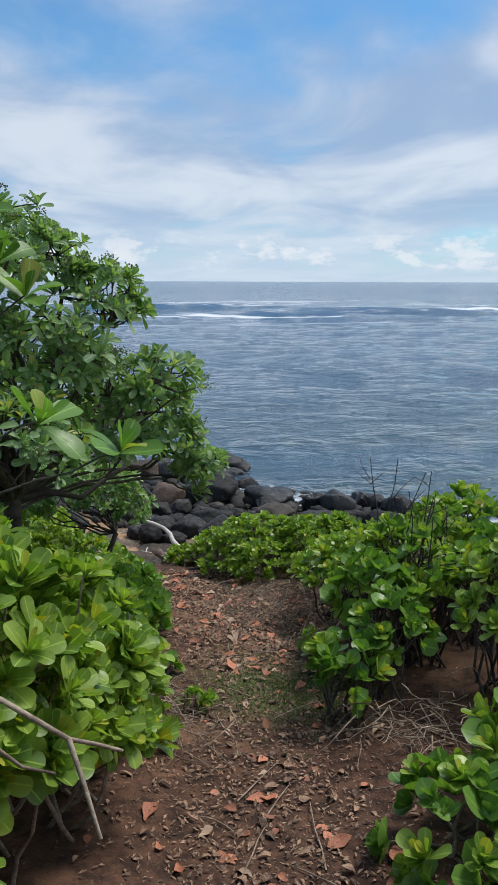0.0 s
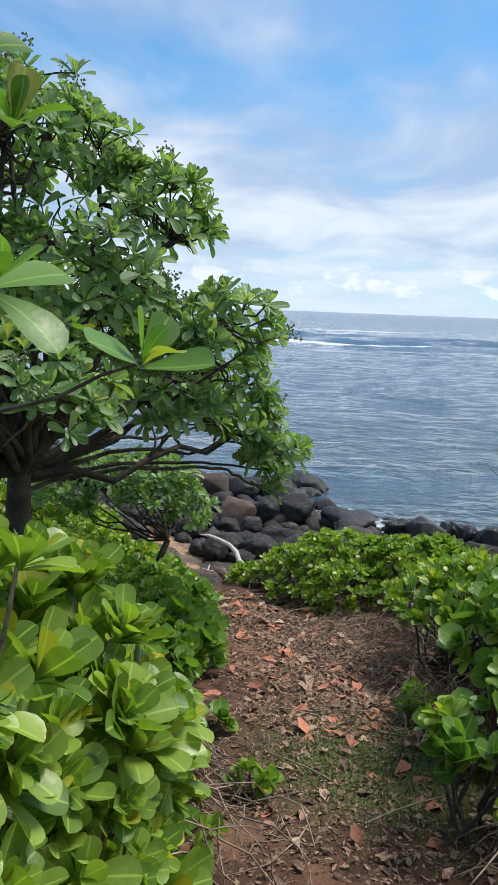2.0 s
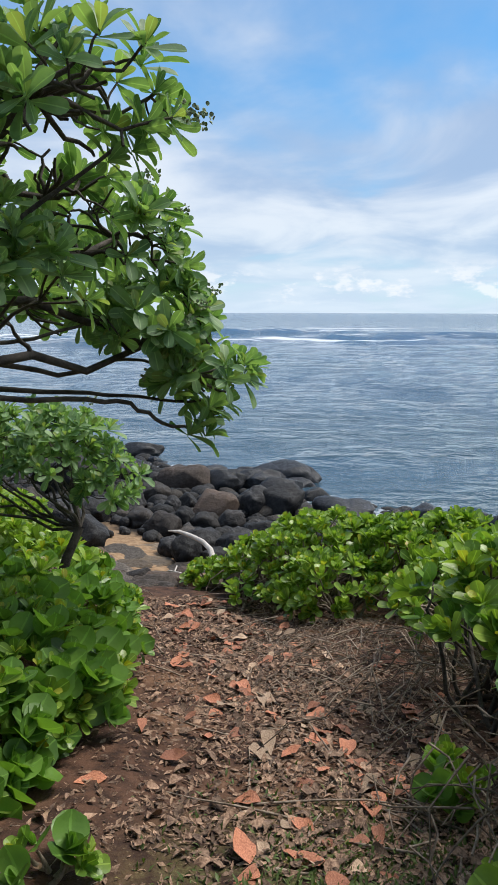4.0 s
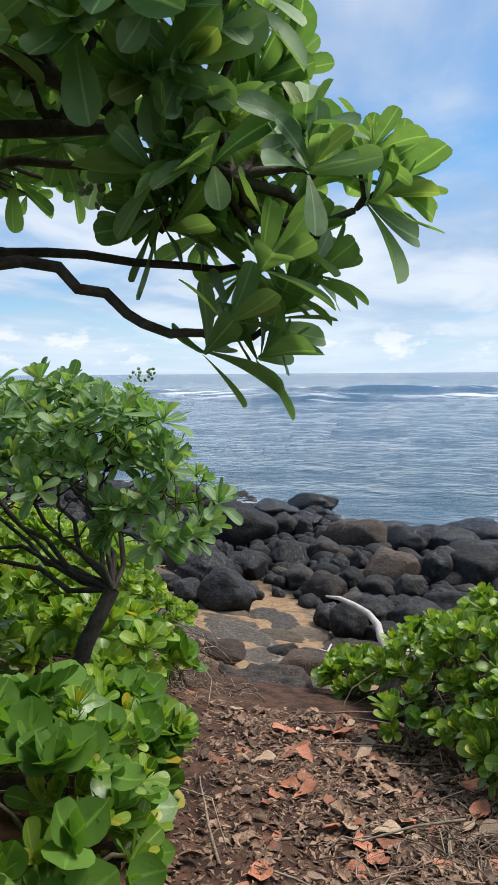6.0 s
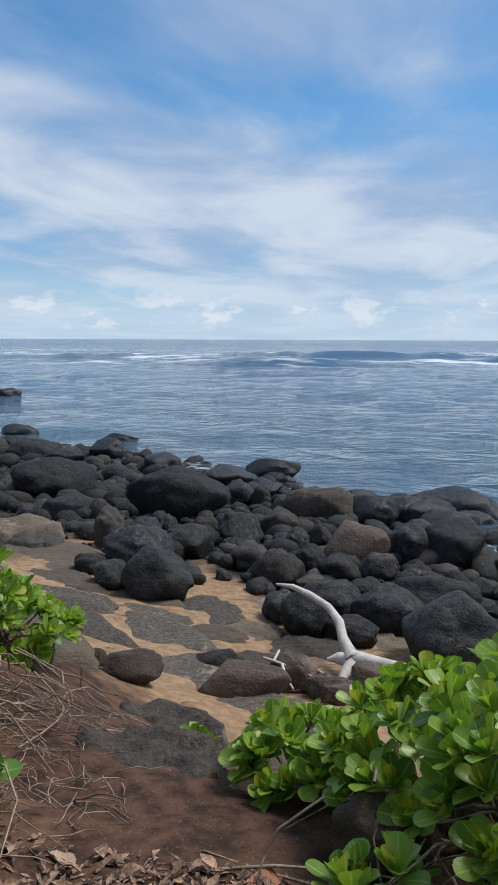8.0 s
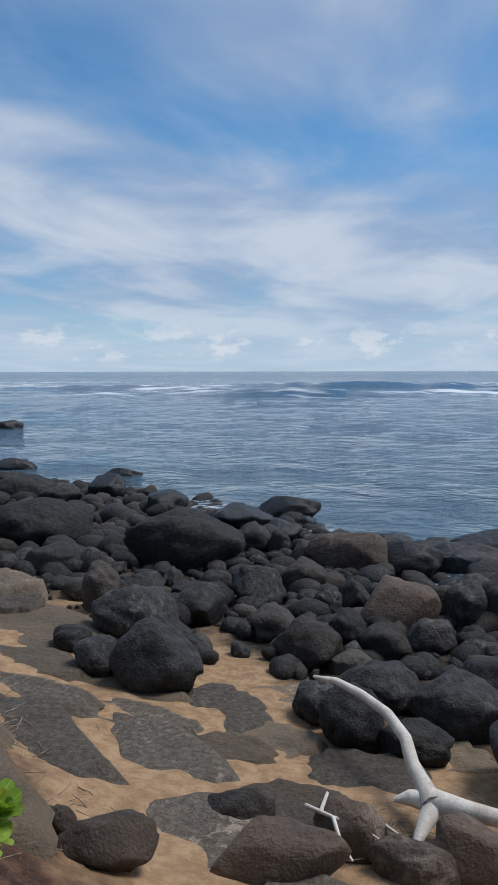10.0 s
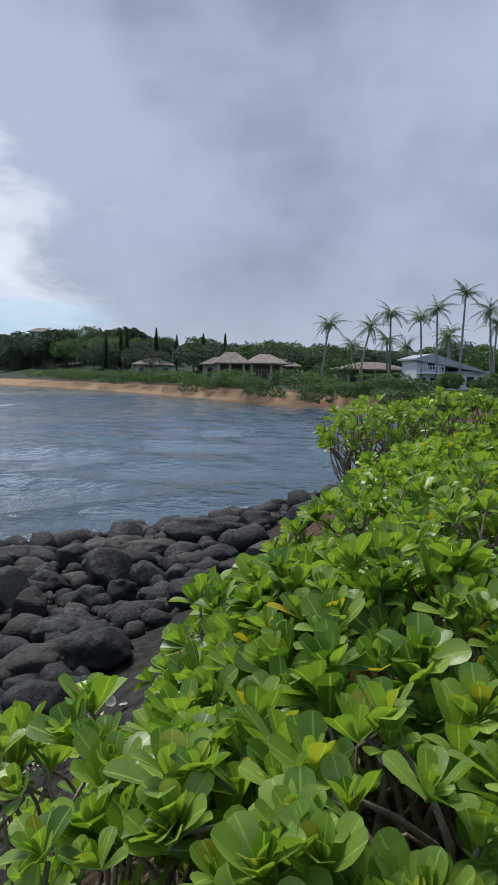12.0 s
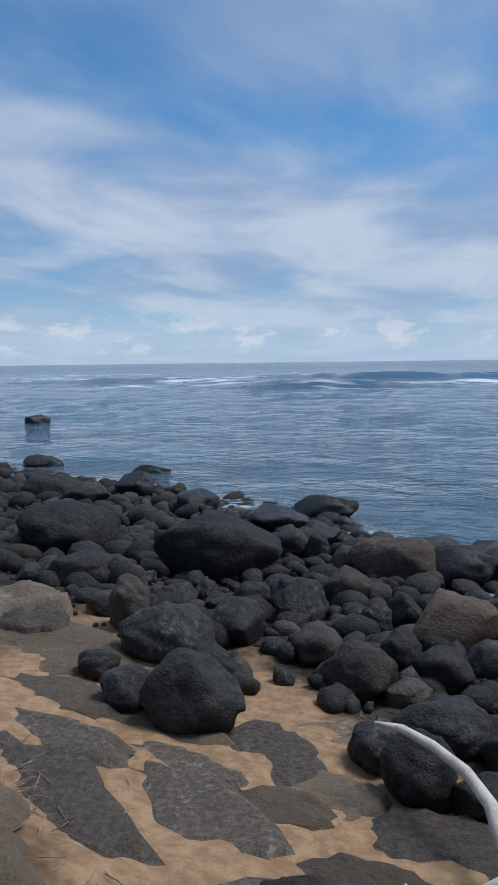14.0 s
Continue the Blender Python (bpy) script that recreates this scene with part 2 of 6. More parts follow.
M_DEADLEAF = surface("withered_leaf", (0.22, 0.13, 0.05), (0.55, 0.40, 0.14), 30, 0.7, 0.4, 120, 0.3, translucent=0.2, per_island=True)
M_CORAL = surface("pale_rubble", (0.34, 0.28, 0.2), (0.66, 0.58, 0.46), 20, 0.85, 0.4, 90, 0.4, per_island=True)
M_THATCH = surface("weathered_shingle", (0.13, 0.105, 0.085), (0.27, 0.225, 0.185), 1.2, 0.9, 0.8, 9, 0.15)
M_POST = surface("pale_render", (0.36, 0.31, 0.25), (0.5, 0.44, 0.36), 2, 0.8, 0.2, 20, 0.1)
M_WOODWALL = surface("brown_wood_wall", (0.14, 0.085, 0.05), (0.26, 0.17, 0.11), 2, 0.7, 0.3, 14, 0.1, stretch=(1, 1, 4))
M_WHITE = surface("white_paint", (0.62, 0.66, 0.70), (0.76, 0.79, 0.82), 2, 0.6, 0.2, 20, 0.06)
M_DARKGLASS = surface("dark_window_glass", (0.02, 0.025, 0.03), (0.04, 0.05, 0.06), 2, 0.12, 0.0, 20, 0.1)


def ground_material():
    mat = bpy.data.materials.new("earth_and_sand")
    mat.use_nodes = True
    g = Graph(mat.node_tree)
    p = g.add("ShaderNodeNewGeometry").outputs["Position"]
    x, y, z = g.add("ShaderNodeSeparateXYZ", {0: p}).outputs
    a, b, c = g.noise(p, 1.1, 5.0, 0.6), g.noise(p, 9.0, 6.0, 0.65), g.noise(p, 70.0, 4.0, 0.7)
    soil = g.mix(g.span(b, 0.35, 0.65), (0.036, 0.019, 0.013), (0.115, 0.058, 0.036))
    soil = g.mix(g.span(a, 0.54, 0.7), soil, (0.20, 0.108, 0.062))
    grit = g.span(c, 0.60, 0.70)
    soil = g.mix(grit, soil, (0.24, 0.155, 0.10))
    sand = g.mix(g.span(b, 0.35, 0.68), (0.25, 0.155, 0.085), (0.39, 0.26, 0.15))
    sand = g.mix(g.span(c, 0.62, 0.72), sand, (0.16, 0.10, 0.07))
    wet = g.span(z, 0.05, 0.35, 0.45, 1.0)
    sand = g.mix(1.0, sand, g.add("ShaderNodeCombineColor", {0: wet, 1: wet, 2: wet}).outputs[0], "MULTIPLY")
    sandy = g.math("MAXIMUM", g.span(g.math("ADD", z, g.math("MULTIPLY", g.math("SUBTRACT", a, 0.5), 0.9)), 0.85, 1.25, 1.0, 0.0), g.math("MULTIPLY", g.span(x, 35.0, 50.0), g.span(z, 1.7, 2.0, 1.0, 0.0)))
    colour = g.mix(sandy, soil, sand)
    # moss beside the path
    moss = g.math("MULTIPLY", g.span(g.add("ShaderNodeVectorMath", {0: p, 1: (1.62, 5.55, 3.0)}, operation="DISTANCE").outputs["Value"], 0.3, 1.05, 1.0, 0.0), g.span(b, 0.38, 0.56))
    colour = g.mix(g.math("MULTIPLY", moss, 0.8), colour, g.mix(g.span(c, 0.4, 0.62), (0.05, 0.075, 0.02), (0.13, 0.17, 0.05)))
    # dark shingle under and between the boulders
    shingle = g.math("MULTIPLY", g.span(g.math("ADD", z, g.math("MULTIPLY", g.math("SUBTRACT", a, 0.5), 0.25)), 0.33, 0.43, 1.0, 0.0), g.span(x, 24.0, 32.0, 1.0, 0.0))
    ledge = g.math("MULTIPLY", g.math("MULTIPLY", g.span(x, 2.2, 3.2), g.span(x, 24.0, 32.0, 1.0, 0.0)), g.span(z, 1.5, 1.8, 1.0, 0.0))
    west = g.math("MULTIPLY", g.span(x, -5.0, -4.0, 1.0, 0.0), g.span(z, 1.5, 1.8, 1.0, 0.0))
    colour = g.mix(g.math("MAXIMUM", g.math("MAXIMUM", shingle, ledge), west), colour, g.mix(g.span(b, 0.35, 0.7), (0.010, 0.009, 0.008), (0.055, 0.044, 0.034)))
    green = g.span(x, 45.0, 60.0)
    colour = g.mix(g.math("MULTIPLY", green, g.span(z, 1.95, 2.3)), colour, (0.025, 0.042, 0.018))
    relief = g.add("ShaderNodeBump", {"Strength": 0.7, "Distance": 0.03, "Height": g.math("ADD", b, g.math("MULTIPLY", c, 0.45))}).outputs[0]
    g.out("ShaderNodeOutputMaterial", g.add("ShaderNodeBsdfPrincipled", {"Base Color": colour, "Roughness": 0.88, "Normal": relief, "Specular IOR Level": 0.25}).outputs[0])
    return mat


def sea_material():
    mat = bpy.data.materials.new("sea_water")
    mat.use_nodes = True
    g = Graph(mat.node_tree)
    p = g.add("ShaderNodeNewGeometry").outputs["Position"]
    x, y, z = g.add("ShaderNodeSeparateXYZ", {0: p}).outputs
    far = g.add("ShaderNodeVectorMath", {0: p, 1: (0.0, 10.0, 0.0)}, operation="DISTANCE").outputs["Value"]
    q = g.xyz(g.math("MULTIPLY", x, 0.45), y, 0.0)
    small = g.xyz(g.math("MULTIPLY", x, 0.85), y, 0.0)
    ripple = g.noise(small, 3.4, 4.0, 0.6, 0.3)
    chop = g.noise(small, 0.95, 4.0, 0.55, 0.4)
    roll = g.noise(q, 0.34, 4.0, 0.55, 0.6)
    swell = g.noise(q, 0.11, 3.0, 0.5, 0.6)
    height = g.math("ADD", g.math("MULTIPLY", ripple, 0.10), g.math("ADD", g.math("MULTIPLY", chop, 0.38), g.math("ADD", g.math("MULTIPLY", roll, 0.30), g.math("MULTIPLY", swell, 0.55))))
    # the bay lies calmer than the open water
    height = g.math("MULTIPLY", height, g.span(g.math("SUBTRACT", x, g.math("MULTIPLY", y, 0.8)), -6.0, 24.0, 1.0, 0.4))
    relief = g.add("ShaderNodeBump", {"Strength": 0.9, "Distance": 1.0, "Height": height}).outputs[0]
    shallow = g.span(far, 12.0, 60.0)
    body = g.mix(shallow, (0.036, 0.07, 0.09), (0.034, 0.08, 0.145))
    body = g.mix(g.span(swell, 0.42, 0.62), body, (0.04, 0.085, 0.13))
    # white water over the reef and along the rocks
    lace = g.noise(g.xyz(g.math("MULTIPLY", x, 0.25), y, 5.0), 0.22, 6.0, 0.6, 0.8)
    reef = g.math("MULTIPLY", g.span(y, 85.0, 130.0), g.span(y, 190.0, 300.0, 1.0, 0.0))
    reef = g.math("MULTIPLY", reef, g.span(x, 60.0, 120.0, 1.0, 0.0))
    foam = g.math("MULTIPLY", g.span(g.math("ADD", g.math("MULTIPLY", lace, 0.6), g.math("MULTIPLY", g.noise(q, 0.035, 4.0, 0.6, 0.4), 0.5)), 0.56, 0.66), reef)
    mark = g.add("ShaderNodeAttribute")
    mark.attribute_name = "shore"
    edge = mark.outputs["Fac"]
    froth = g.math("MULTIPLY", g.span(g.math("ADD", g.noise(p, 2.2, 6.0, 0.7, 0.8), g.math("MULTIPLY", edge, 0.22)), 0.60, 0.70), edge)
    foam = g.math("MAXIMUM", foam, g.math("MULTIPLY", froth, 0.8))
    colour = g.mix(foam, body, (0.72, 0.76, 0.8))
    rough = g.math("ADD", g.span(far, 20.0, 500.0, 0.03, 0.14), g.math("MULTIPLY", foam, 0.4))
    g.out("ShaderNodeOutputMaterial", g.add("ShaderNodeBsdfPrincipled", {"Base Color": colour, "Roughness": rough, "Normal": relief, "IOR": 1.33, "Specular IOR Level": 0.5}).outputs[0])
    return mat


# ---- shape helpers ----
SHORE_X = (-60, -35, -13.8, -7.6, -3.8, 0, 2.3, 6, 8.2, 10.1, 13.3, 16.1, 17.9, 19.5, 22.4, 29, 46, 65, 84, 113, 164, 207, 297, 368, 465, 642, 805, 815)
SHORE_Y = (58, 42, 31.6, 29.3, 27, 23.6, 21, 20, 18.4, 15.9, 15.4, 13.6, 10.1, 7.9, 4.8, 0, -12.6, -20, -9.7, 0.7, 21, 46, 98, 160, 265, 452, 668, -900)
BANK_X = (-60, -35, -13.8, -5.7, -2.3, -0.7, 0, 1.2, 3.5, 9.2, 16, 22, 29, 46, 65, 84, 113, 164, 207, 297, 368, 465, 642, 805, 815)
BANK_Y = (44, 30, 19.5, 14.4, 12.2, 11, 10.7, 10.8, 10.1, 8.3, 6, 3.2, -2.5, -16, -25.3, -14.7, -4.3, 15, 38.5, 89, 148, 247, 437, 655, -905)
FALL_U = (0, 0.09, 0.16, 0.23, 0.33, 0.43, 0.64, 0.9, 1, 1.3, 2.5, 6)
FALL_Z = (1.95, 1.3, 0.9, 0.68, 0.52, 0.38, 0.2, 0.0, -0.12, -0.5, -1.4, -3)


def lie(x, y):
    """Height of the land: a sloping bank above the beach, then the beach down into the water."""
    x, y = np.asarray(x, float), np.asarray(y, float)
    ys, yb = np.interp(x, SHORE_X, SHORE_Y), np.interp(x, BANK_X, BANK_Y)
    inland = np.maximum(yb - y, 0)
    land = 1.95 + np.where(x < 30, np.minimum(0.18 * inland, 2.7), np.minimum(0.05 * inland, 0.7)) + np.where(x < 30, 0.035 * np.clip(3 - y, 0, 5) ** 2, 0)
    land = land + np.where(x > 150, 14 * np.clip((inland - 5) / 80, 0, 1), 0) * np.clip((x - 170) / 130, 0, 1)
    beach = np.interp((y - yb) / (ys - yb), FALL_U, FALL_Z)
    z = np.where(y < yb, land, beach)
    lane = np.interp(y, (0, 4, 6.5, 8.6, 10.1), (1.05, 1.2, 1.5, 1.0, 0.45))
    side = np.clip((np.abs(x - lane) - 0.38) / 0.5, 0, 1)
    return z + np.where((y < 10.2) & (x < 12), 0.10 * side, 0)


def lie1(x, y):
    return float(lie(x, y))


def mesh_of(name, verts, faces, mat, smooth=True, uv=None):
    me = bpy.data.meshes.new(name)
    verts = np.asarray(verts, np.float32)
    faces = np.asarray(faces, np.int32)
    k = faces.shape[1]
    me.vertices.add(len(verts))
    me.vertices.foreach_set("co", verts.ravel())
    me.loops.add(faces.size)
    me.loops.foreach_set("vertex_index", faces.ravel())
    me.polygons.add(len(faces))
    me.polygons.foreach_set("loop_start", np.arange(len(faces), dtype=np.int32) * k)
    if uv is not None:
        me.uv_layers.new(name="UVMap").data.foreach_set("uv", np.asarray(uv, np.float32)[faces.ravel()].ravel())
    me.update(calc_edges=True)
    me.polygons.foreach_set("use_smooth", np.full(len(faces), smooth))
    me.materials.append(mat)
    return me


def bm_mesh(name, bm, mat, smooth=False):
    me = bpy.data.meshes.new(name)
    bm.to_mesh(me)
    bm.free()
    me.materials.append(mat)
    for poly in me.polygons:
        poly.use_smooth = smooth
    return me


def part(name, data, parent, label="", at=None, kind=""):
    ob = new(name, data)
    ob.parent = parent
    if at is not None:
        ob.matrix_basis = at
    return tagged(ob, label, "", "", kind)


def thing(name, x, y, z, label, category, group="", data=None, kind=""):
    ob = new(name, data)
    ob.location = (x, y, z)
    return tagged(ob, label, category, group, kind)


class Soup:
    """Many quad pieces gathered into one mesh."""

    def __init__(self):
        self.v, self.f, self.uv, self.n = [], [], [], 0

    def add(self, v, f, uv=None):
        self.v.append(np.asarray(v, np.float32))
        self.f.append(np.asarray(f, np.int32) + self.n)
        self.uv.append(np.zeros((len(v), 2), np.float32) if uv is None else uv)
        self.n += len(v)

    def mesh(self, name, mat, smooth=True):
        return mesh_of(name, np.concatenate(self.v), np.concatenate(self.f), mat, smooth, np.concatenate(self.uv))


def tube(points, radii, sides=5):
    """A tapered, bent round bar."""
    pts = [Vector(p) for p in points]
    v, f = [], []
    side = Vector((0.31, 0.87, 0.38))
    for i, p in enumerate(pts):
        way = (pts[min(i + 1, len(pts) - 1)] - pts[max(i - 1, 0)]).normalized()
        a = way.cross(side)
        a = a.normalized() if a.length > 1e-4 else way.orthogonal().normalized()
        b = way.cross(a)
        for k in range(sides):
            t = 2 * math.pi * k / sides
            v.append(p + (a * math.cos(t) + b * math.sin(t)) * radii[i])
    for i in range(len(pts) - 1):
        for k in range(sides):
            n = (k + 1) % sides
            f.append((i * sides + k, i * sides + n, (i + 1) * sides + n, (i + 1) * sides + k))
    return np.array([tuple(p) for p in v], np.float32), np.array(f, np.int32)


def bent(rng, a, b, sag=0.1, steps=5, r0=0.01, r1=0.004, sides=5):
    """A crooked stem from a to b."""
    a, b = Vector(a), Vector(b)
    off = Vector((rng.uniform(-1, 1), rng.uniform(-1, 1), rng.uniform(-0.6, 0.9))) * (b - a).length * sag
    pts = []
    for i in range(steps + 1):
        t = i / steps
        w = Vector((rng.uniform(-1, 1), rng.uniform(-1, 1), rng.uniform(-1, 1))) * (b - a).length * sag * 0.22
        pts.append(a.lerp(b, t) + off * (4 * t * (1 - t)) + (w if 0 < i < steps else Vector()))
    return tube(pts, [r0 + (r1 - r0) * i / steps for i in range(steps + 1)], sides)


def blade(length, width, round_tip=True, fold=0.25, droop=0.3, rows=5):
    """A leaf along +x, folded at the midrib and bent down towards its tip."""
    v, f, uv = [], [], []
    steps = (0.0, 0.2, 0.42, 0.62, 0.78, 0.9, 0.97, 1.0) if round_tip and rows > 4 else [i / rows for i in range(rows + 1)]
    rows = len(steps) - 1
    for t in steps:
        if round_tip:
            w = float(np.interp(t, (0, 0.2, 0.42, 0.62, 0.78, 0.9, 0.97, 1.0), (0.13, 0.36, 0.68, 0.93, 1.0, 0.88, 0.58, 0.2)))
        else:
            w = max(0.05, math.sin(math.pi * t ** 0.8) ** 0.85)
        x = length * t * (1 - 0.06 * droop * t)
        z = length * droop * (0.28 * t - 0.62 * t * t)
        h = w * width / 2
        v += [(x, -h, z + h * fold), (x, 0, z), (x, h, z + h * fold)]
        uv += [(0, t), (0.5, t), (1, t)]
    for i in range(rows):
        for k in (0, 1):
            a = i * 3 + k
            f.append((a, a + 1, a + 4, a + 3))
    return np.array(v, np.float32), np.array(f, np.int32), np.array(uv, np.float32)


def disc_leaf(size, cup=0.2):
    """A round leaf on a short stalk."""
    v, f, uv = [], [], []
    for i in range(6):
        t = i / 5
        h = size * 0.5 * max(0.12, math.sqrt(max(0.0, 1 - (2 * t - 1) ** 2)))
        x = size * t
        z = size * cup * (t - 0.5) ** 2 * 2
        v += [(x, -h, z + h * cup), (x, 0, z), (x, h, z + h * cup)]
        uv += [(0, t), (0.5, t), (1, t)]
    for i in range(5):
        for k in (0, 1):
            a = i * 3 + k
            f.append((a, a + 1, a + 4, a + 3))
    return np.array(v, np.float32), np.array(f, np.int32), np.array(uv, np.float32)


def moved(v, m):
    a = np.array(m, np.float32)
    return v @ a[:3, :3].T + a[:3, 3]


def rosette(rng, count, length, width, kind="spoon", spread=58):
    """A whorl of leaves round a shoot that points along +z."""
    soup = Soup()
    for i in range(count):
        t = i / count
        el = 80 - spread * t ** 0.9 + rng.uniform(-9, 9)
        size = (0.55 + 0.45 * min(1.0, t * 1.7)) * rng.uniform(0.82, 1.1)
        if kind == "disc":
            v, f, uv = disc_leaf(length * size, rng.uniform(0.05, 0.3))
        else:
            v, f, uv = blade(length * size, width * size, kind == "spoon", rng.uniform(0.15, 0.5), rng.uniform(-0.35, 0.6), 2 if length > 0.4 else 6)
        m = Matrix.Translation((0, 0, -0.03 * t)) @ Matrix.Rotation(radians(i * 137.5 + rng.uniform(-14, 14)), 4, "Z") @ Matrix.Rotation(radians(-el), 4, "Y") @ Matrix.Rotation(radians(rng.uniform(-25, 25)), 4, "X")
        soup.add(moved(v, m), f, uv)
    return np.concatenate(soup.v), np.concatenate(soup.f), np.concatenate(soup.uv)


R0 = random.Random(11)
WHORLS = {
    "naupaka": ([rosette(R0, R0.randint(8, 11), 0.138, 0.074) for _ in range(7)], M_NAUPAKA),
    "small": ([rosette(R0, R0.randint(7, 9), 0.10, 0.05) for _ in range(5)], M_NAUPAKA),
    "helio": ([rosette(R0, R0.randint(10, 13), 0.165, 0.066, "spoon", 84) for _ in range(7)], M_HELIO),
    "almond": ([rosette(R0, 7, 0.25, 0.135, "spoon", 75) for _ in range(4)], M_ALMOND),
    "grape": ([rosette(R0, R0.randint(3, 5), 0.13, 0.12, "disc") for _ in range(5)], M_GRAPE),
    "far": ([rosette(R0, 7, 0.5, 0.24, "spoon", 80) for _ in range(4)], M_FARLEAF),
    "fardark": ([rosette(R0, 7, 0.5, 0.22, "spoon", 80) for _ in range(4)], M_FARHAZED),
}
WHORL_MESH = {k: [mesh_of(k + "_shoot", *(w[0], w[1], mat), True, w[2]) for w in ws] for k, (ws, mat) in WHORLS.items()}


def shell_points(rng, blobs, count, depth=(0.8, 1.0), floor=-0.45):
    """Points near the outer skin of a heap of rounded lobes, with outward directions."""
    area = [b[3] * b[4] + b[4] * b[5] + b[3] * b[5] for b in blobs]
    got, tries = [], 0
    while len(got) < count and tries < count * 30:
        tries += 1
        b = rng.choices(blobs, area)[0]
        n = Vector((rng.gauss(0, 1), rng.gauss(0, 1), rng.gauss(0, 1))).normalized()
        if n.z < floor:
            continue
        rag = 0.86 + 0.22 * noise.noise(Vector((b[0] + n.x * 2.3, b[1] + n.y * 2.3, n.z * 2.3)) * 1.7)
        r = rng.uniform(*depth) * rag
        p = Vector((b[0] + n.x * b[3] * r, b[1] + n.y * b[4] * r, b[2] + n.z * b[5] * r))
        inside = any(o is not b and ((p.x - o[0]) / o[3]) ** 2 + ((p.y - o[1]) / o[4]) ** 2 + ((p.z - o[2]) / o[5]) ** 2 < 0.62 for o in blobs)
        if inside:
            continue
        out = Vector((n.x / b[3], n.y / b[4], n.z / b[5])).normalized()
        got.append((p, out))
    return got


def shoot_pose(rng, p, out, size, lift=0.75):
    way = (out + Vector((0, 0, lift)) + Vector((rng.uniform(-1, 1), rng.uniform(-1, 1), rng.uniform(-0.4, 0.4))) * 0.35).normalized()
    return Matrix.Translation(p) @ way.to_track_quat("Z", "Y").to_matrix().to_4x4() @ Matrix.Rotation(rng.uniform(0, 6.28), 4, "Z") @ Matrix.Scale(size, 4)


def dress(ob, rng, kinds, places, size, singles=0, near=(1.0, 6.0), lift=0.75, bare=None):
    """Leaf shoots on a plant: those beside the walk as parts of their own, the rest joined."""
    base = ob.location
    places = sorted(places, key=lambda q: (q[0].x - near[0]) ** 2 + 0.6 * (q[0].y - near[1]) ** 2 - 0.5 * q[0].z)
    soups = {}
    for i, (p, out) in enumerate(places):
        kind = rng.choices([k for k, _ in kinds], [w for _, w in kinds])[0]
        ws, mat = WHORLS[kind]
        j = rng.randrange(len(ws))
        m = Matrix.Translation(-base) @ shoot_pose(rng, p, out, size * rng.uniform(0.7, 1.15), lift)
        if i < singles:
            part("leaf_whorl", WHORL_MESH[kind][j], ob, at=m)
        else:
            s = soups.setdefault(kind, Soup())
            s.add(moved(ws[j][0], m), ws[j][1], ws[j][2])
    for kind, s in soups.items():
        part("foliage", s.mesh("foliage", WHORLS[kind][1]), ob, kind="stuff")


def bush(name, label, category, blobs, count, kinds=(("naupaka", 1),), size=1.0, singles=0, near=(1.0, 6.0), seed=1, stems=60, inner=0.5, lift=0.75, stem_mat=None, group="", floor=-0.2):
    """A shrub: crooked stems out of the ground, leaf shoots at their ends."""
    rng = random.Random(seed)
    bx = sum(b[0] for b in blobs) / len(blobs)
    by = sum(b[1] for b in blobs) / len(blobs)
    ob = thing(name, bx, by, lie1(bx, by), label, category, group)
    base = ob.location
    outer = shell_points(rng, blobs, count, (0.86, 1.0), floor)
    deep = shell_points(rng, blobs, int(count * inner), (0.55, 0.85), floor)
    wood = Soup()
    for p, out in rng.sample(outer, min(stems, len(outer))):
        b = min(blobs, key=lambda o: (o[0] - p.x) ** 2 + (o[1] - p.y) ** 2)
        fx, fy = b[0] + rng.uniform(-0.45, 0.45) * b[3], b[1] + rng.uniform(-0.45, 0.45) * b[4]
        foot = Vector((fx, fy, lie1(fx, fy) - 0.03))
        v, f = bent(rng, foot - base, p - out * 0.02 - base, 0.16, 6, 0.014, 0.005)
        wood.add(v, f)
    if stems > 8:
        part("stem_tangle", wood.mesh("stem_tangle", stem_mat or M_STEM), ob, kind="stuff")
    for v, f in zip(wood.v, wood.f) if stems <= 8 else ():
        part("stem", mesh_of("stem", v, f - f.min(), M_STEM), ob)
    dress(ob, rng, kinds, outer + deep, size, singles, near, lift)
    return ob

# ---- the large structure ----
def spaced(lo, hi, step, reach_lo, reach_hi, grow=1.16):
    inner = list(np.arange(lo, hi + step / 2, step))
    left, right, s, p = [], [], step, lo
    while p > reach_lo:
        s *= grow
        p -= s
        left.append(p)
    s, p = step, hi
    while p < reach_hi:
        s *= grow
        p += s
        right.append(p)
    return np.array(left[::-1] + inner + right)


def knobbly(x, y):
    """The small ups and downs of the soil."""
    p = Vector((x, y, 0.0))
    return 0.05 * noise.noise(p * 1.3) + 0.022 * noise.noise(p * 4.1) + 0.008 * noise.noise(p * 12.0)


def build_ground():
    xs, ys = spaced(-6, 7, 0.09, -3500, 3500, 1.07), spaced(0, 20, 0.09, -3000, 4500, 1.07)
    gx, gy = np.meshgrid(xs, ys)
    z = lie(gx, gy)
    near = (gx > -14) & (gx < 20) & (gy > -4) & (gy < 28)
    bump = np.zeros_like(z)
    idx = np.argwhere(near)
    for i, j in idx:
        bump[i, j] = knobbly(gx[i, j], gy[i, j])
    z = z + bump
    v = np.stack([gx.ravel(), gy.ravel(), z.ravel()], 1)
    n, m = len(xs), len(ys)
    i = np.arange(n * (m - 1)).reshape(m - 1, n)[:, :-1].ravel()
    me = mesh_of("ground", v, np.stack([i, i + 1, i + n + 1, i + n], 1), ground_material())
    tagged(new("ground", me), "red-brown earth bank running down to orange beach sand", "ground", kind="structure")


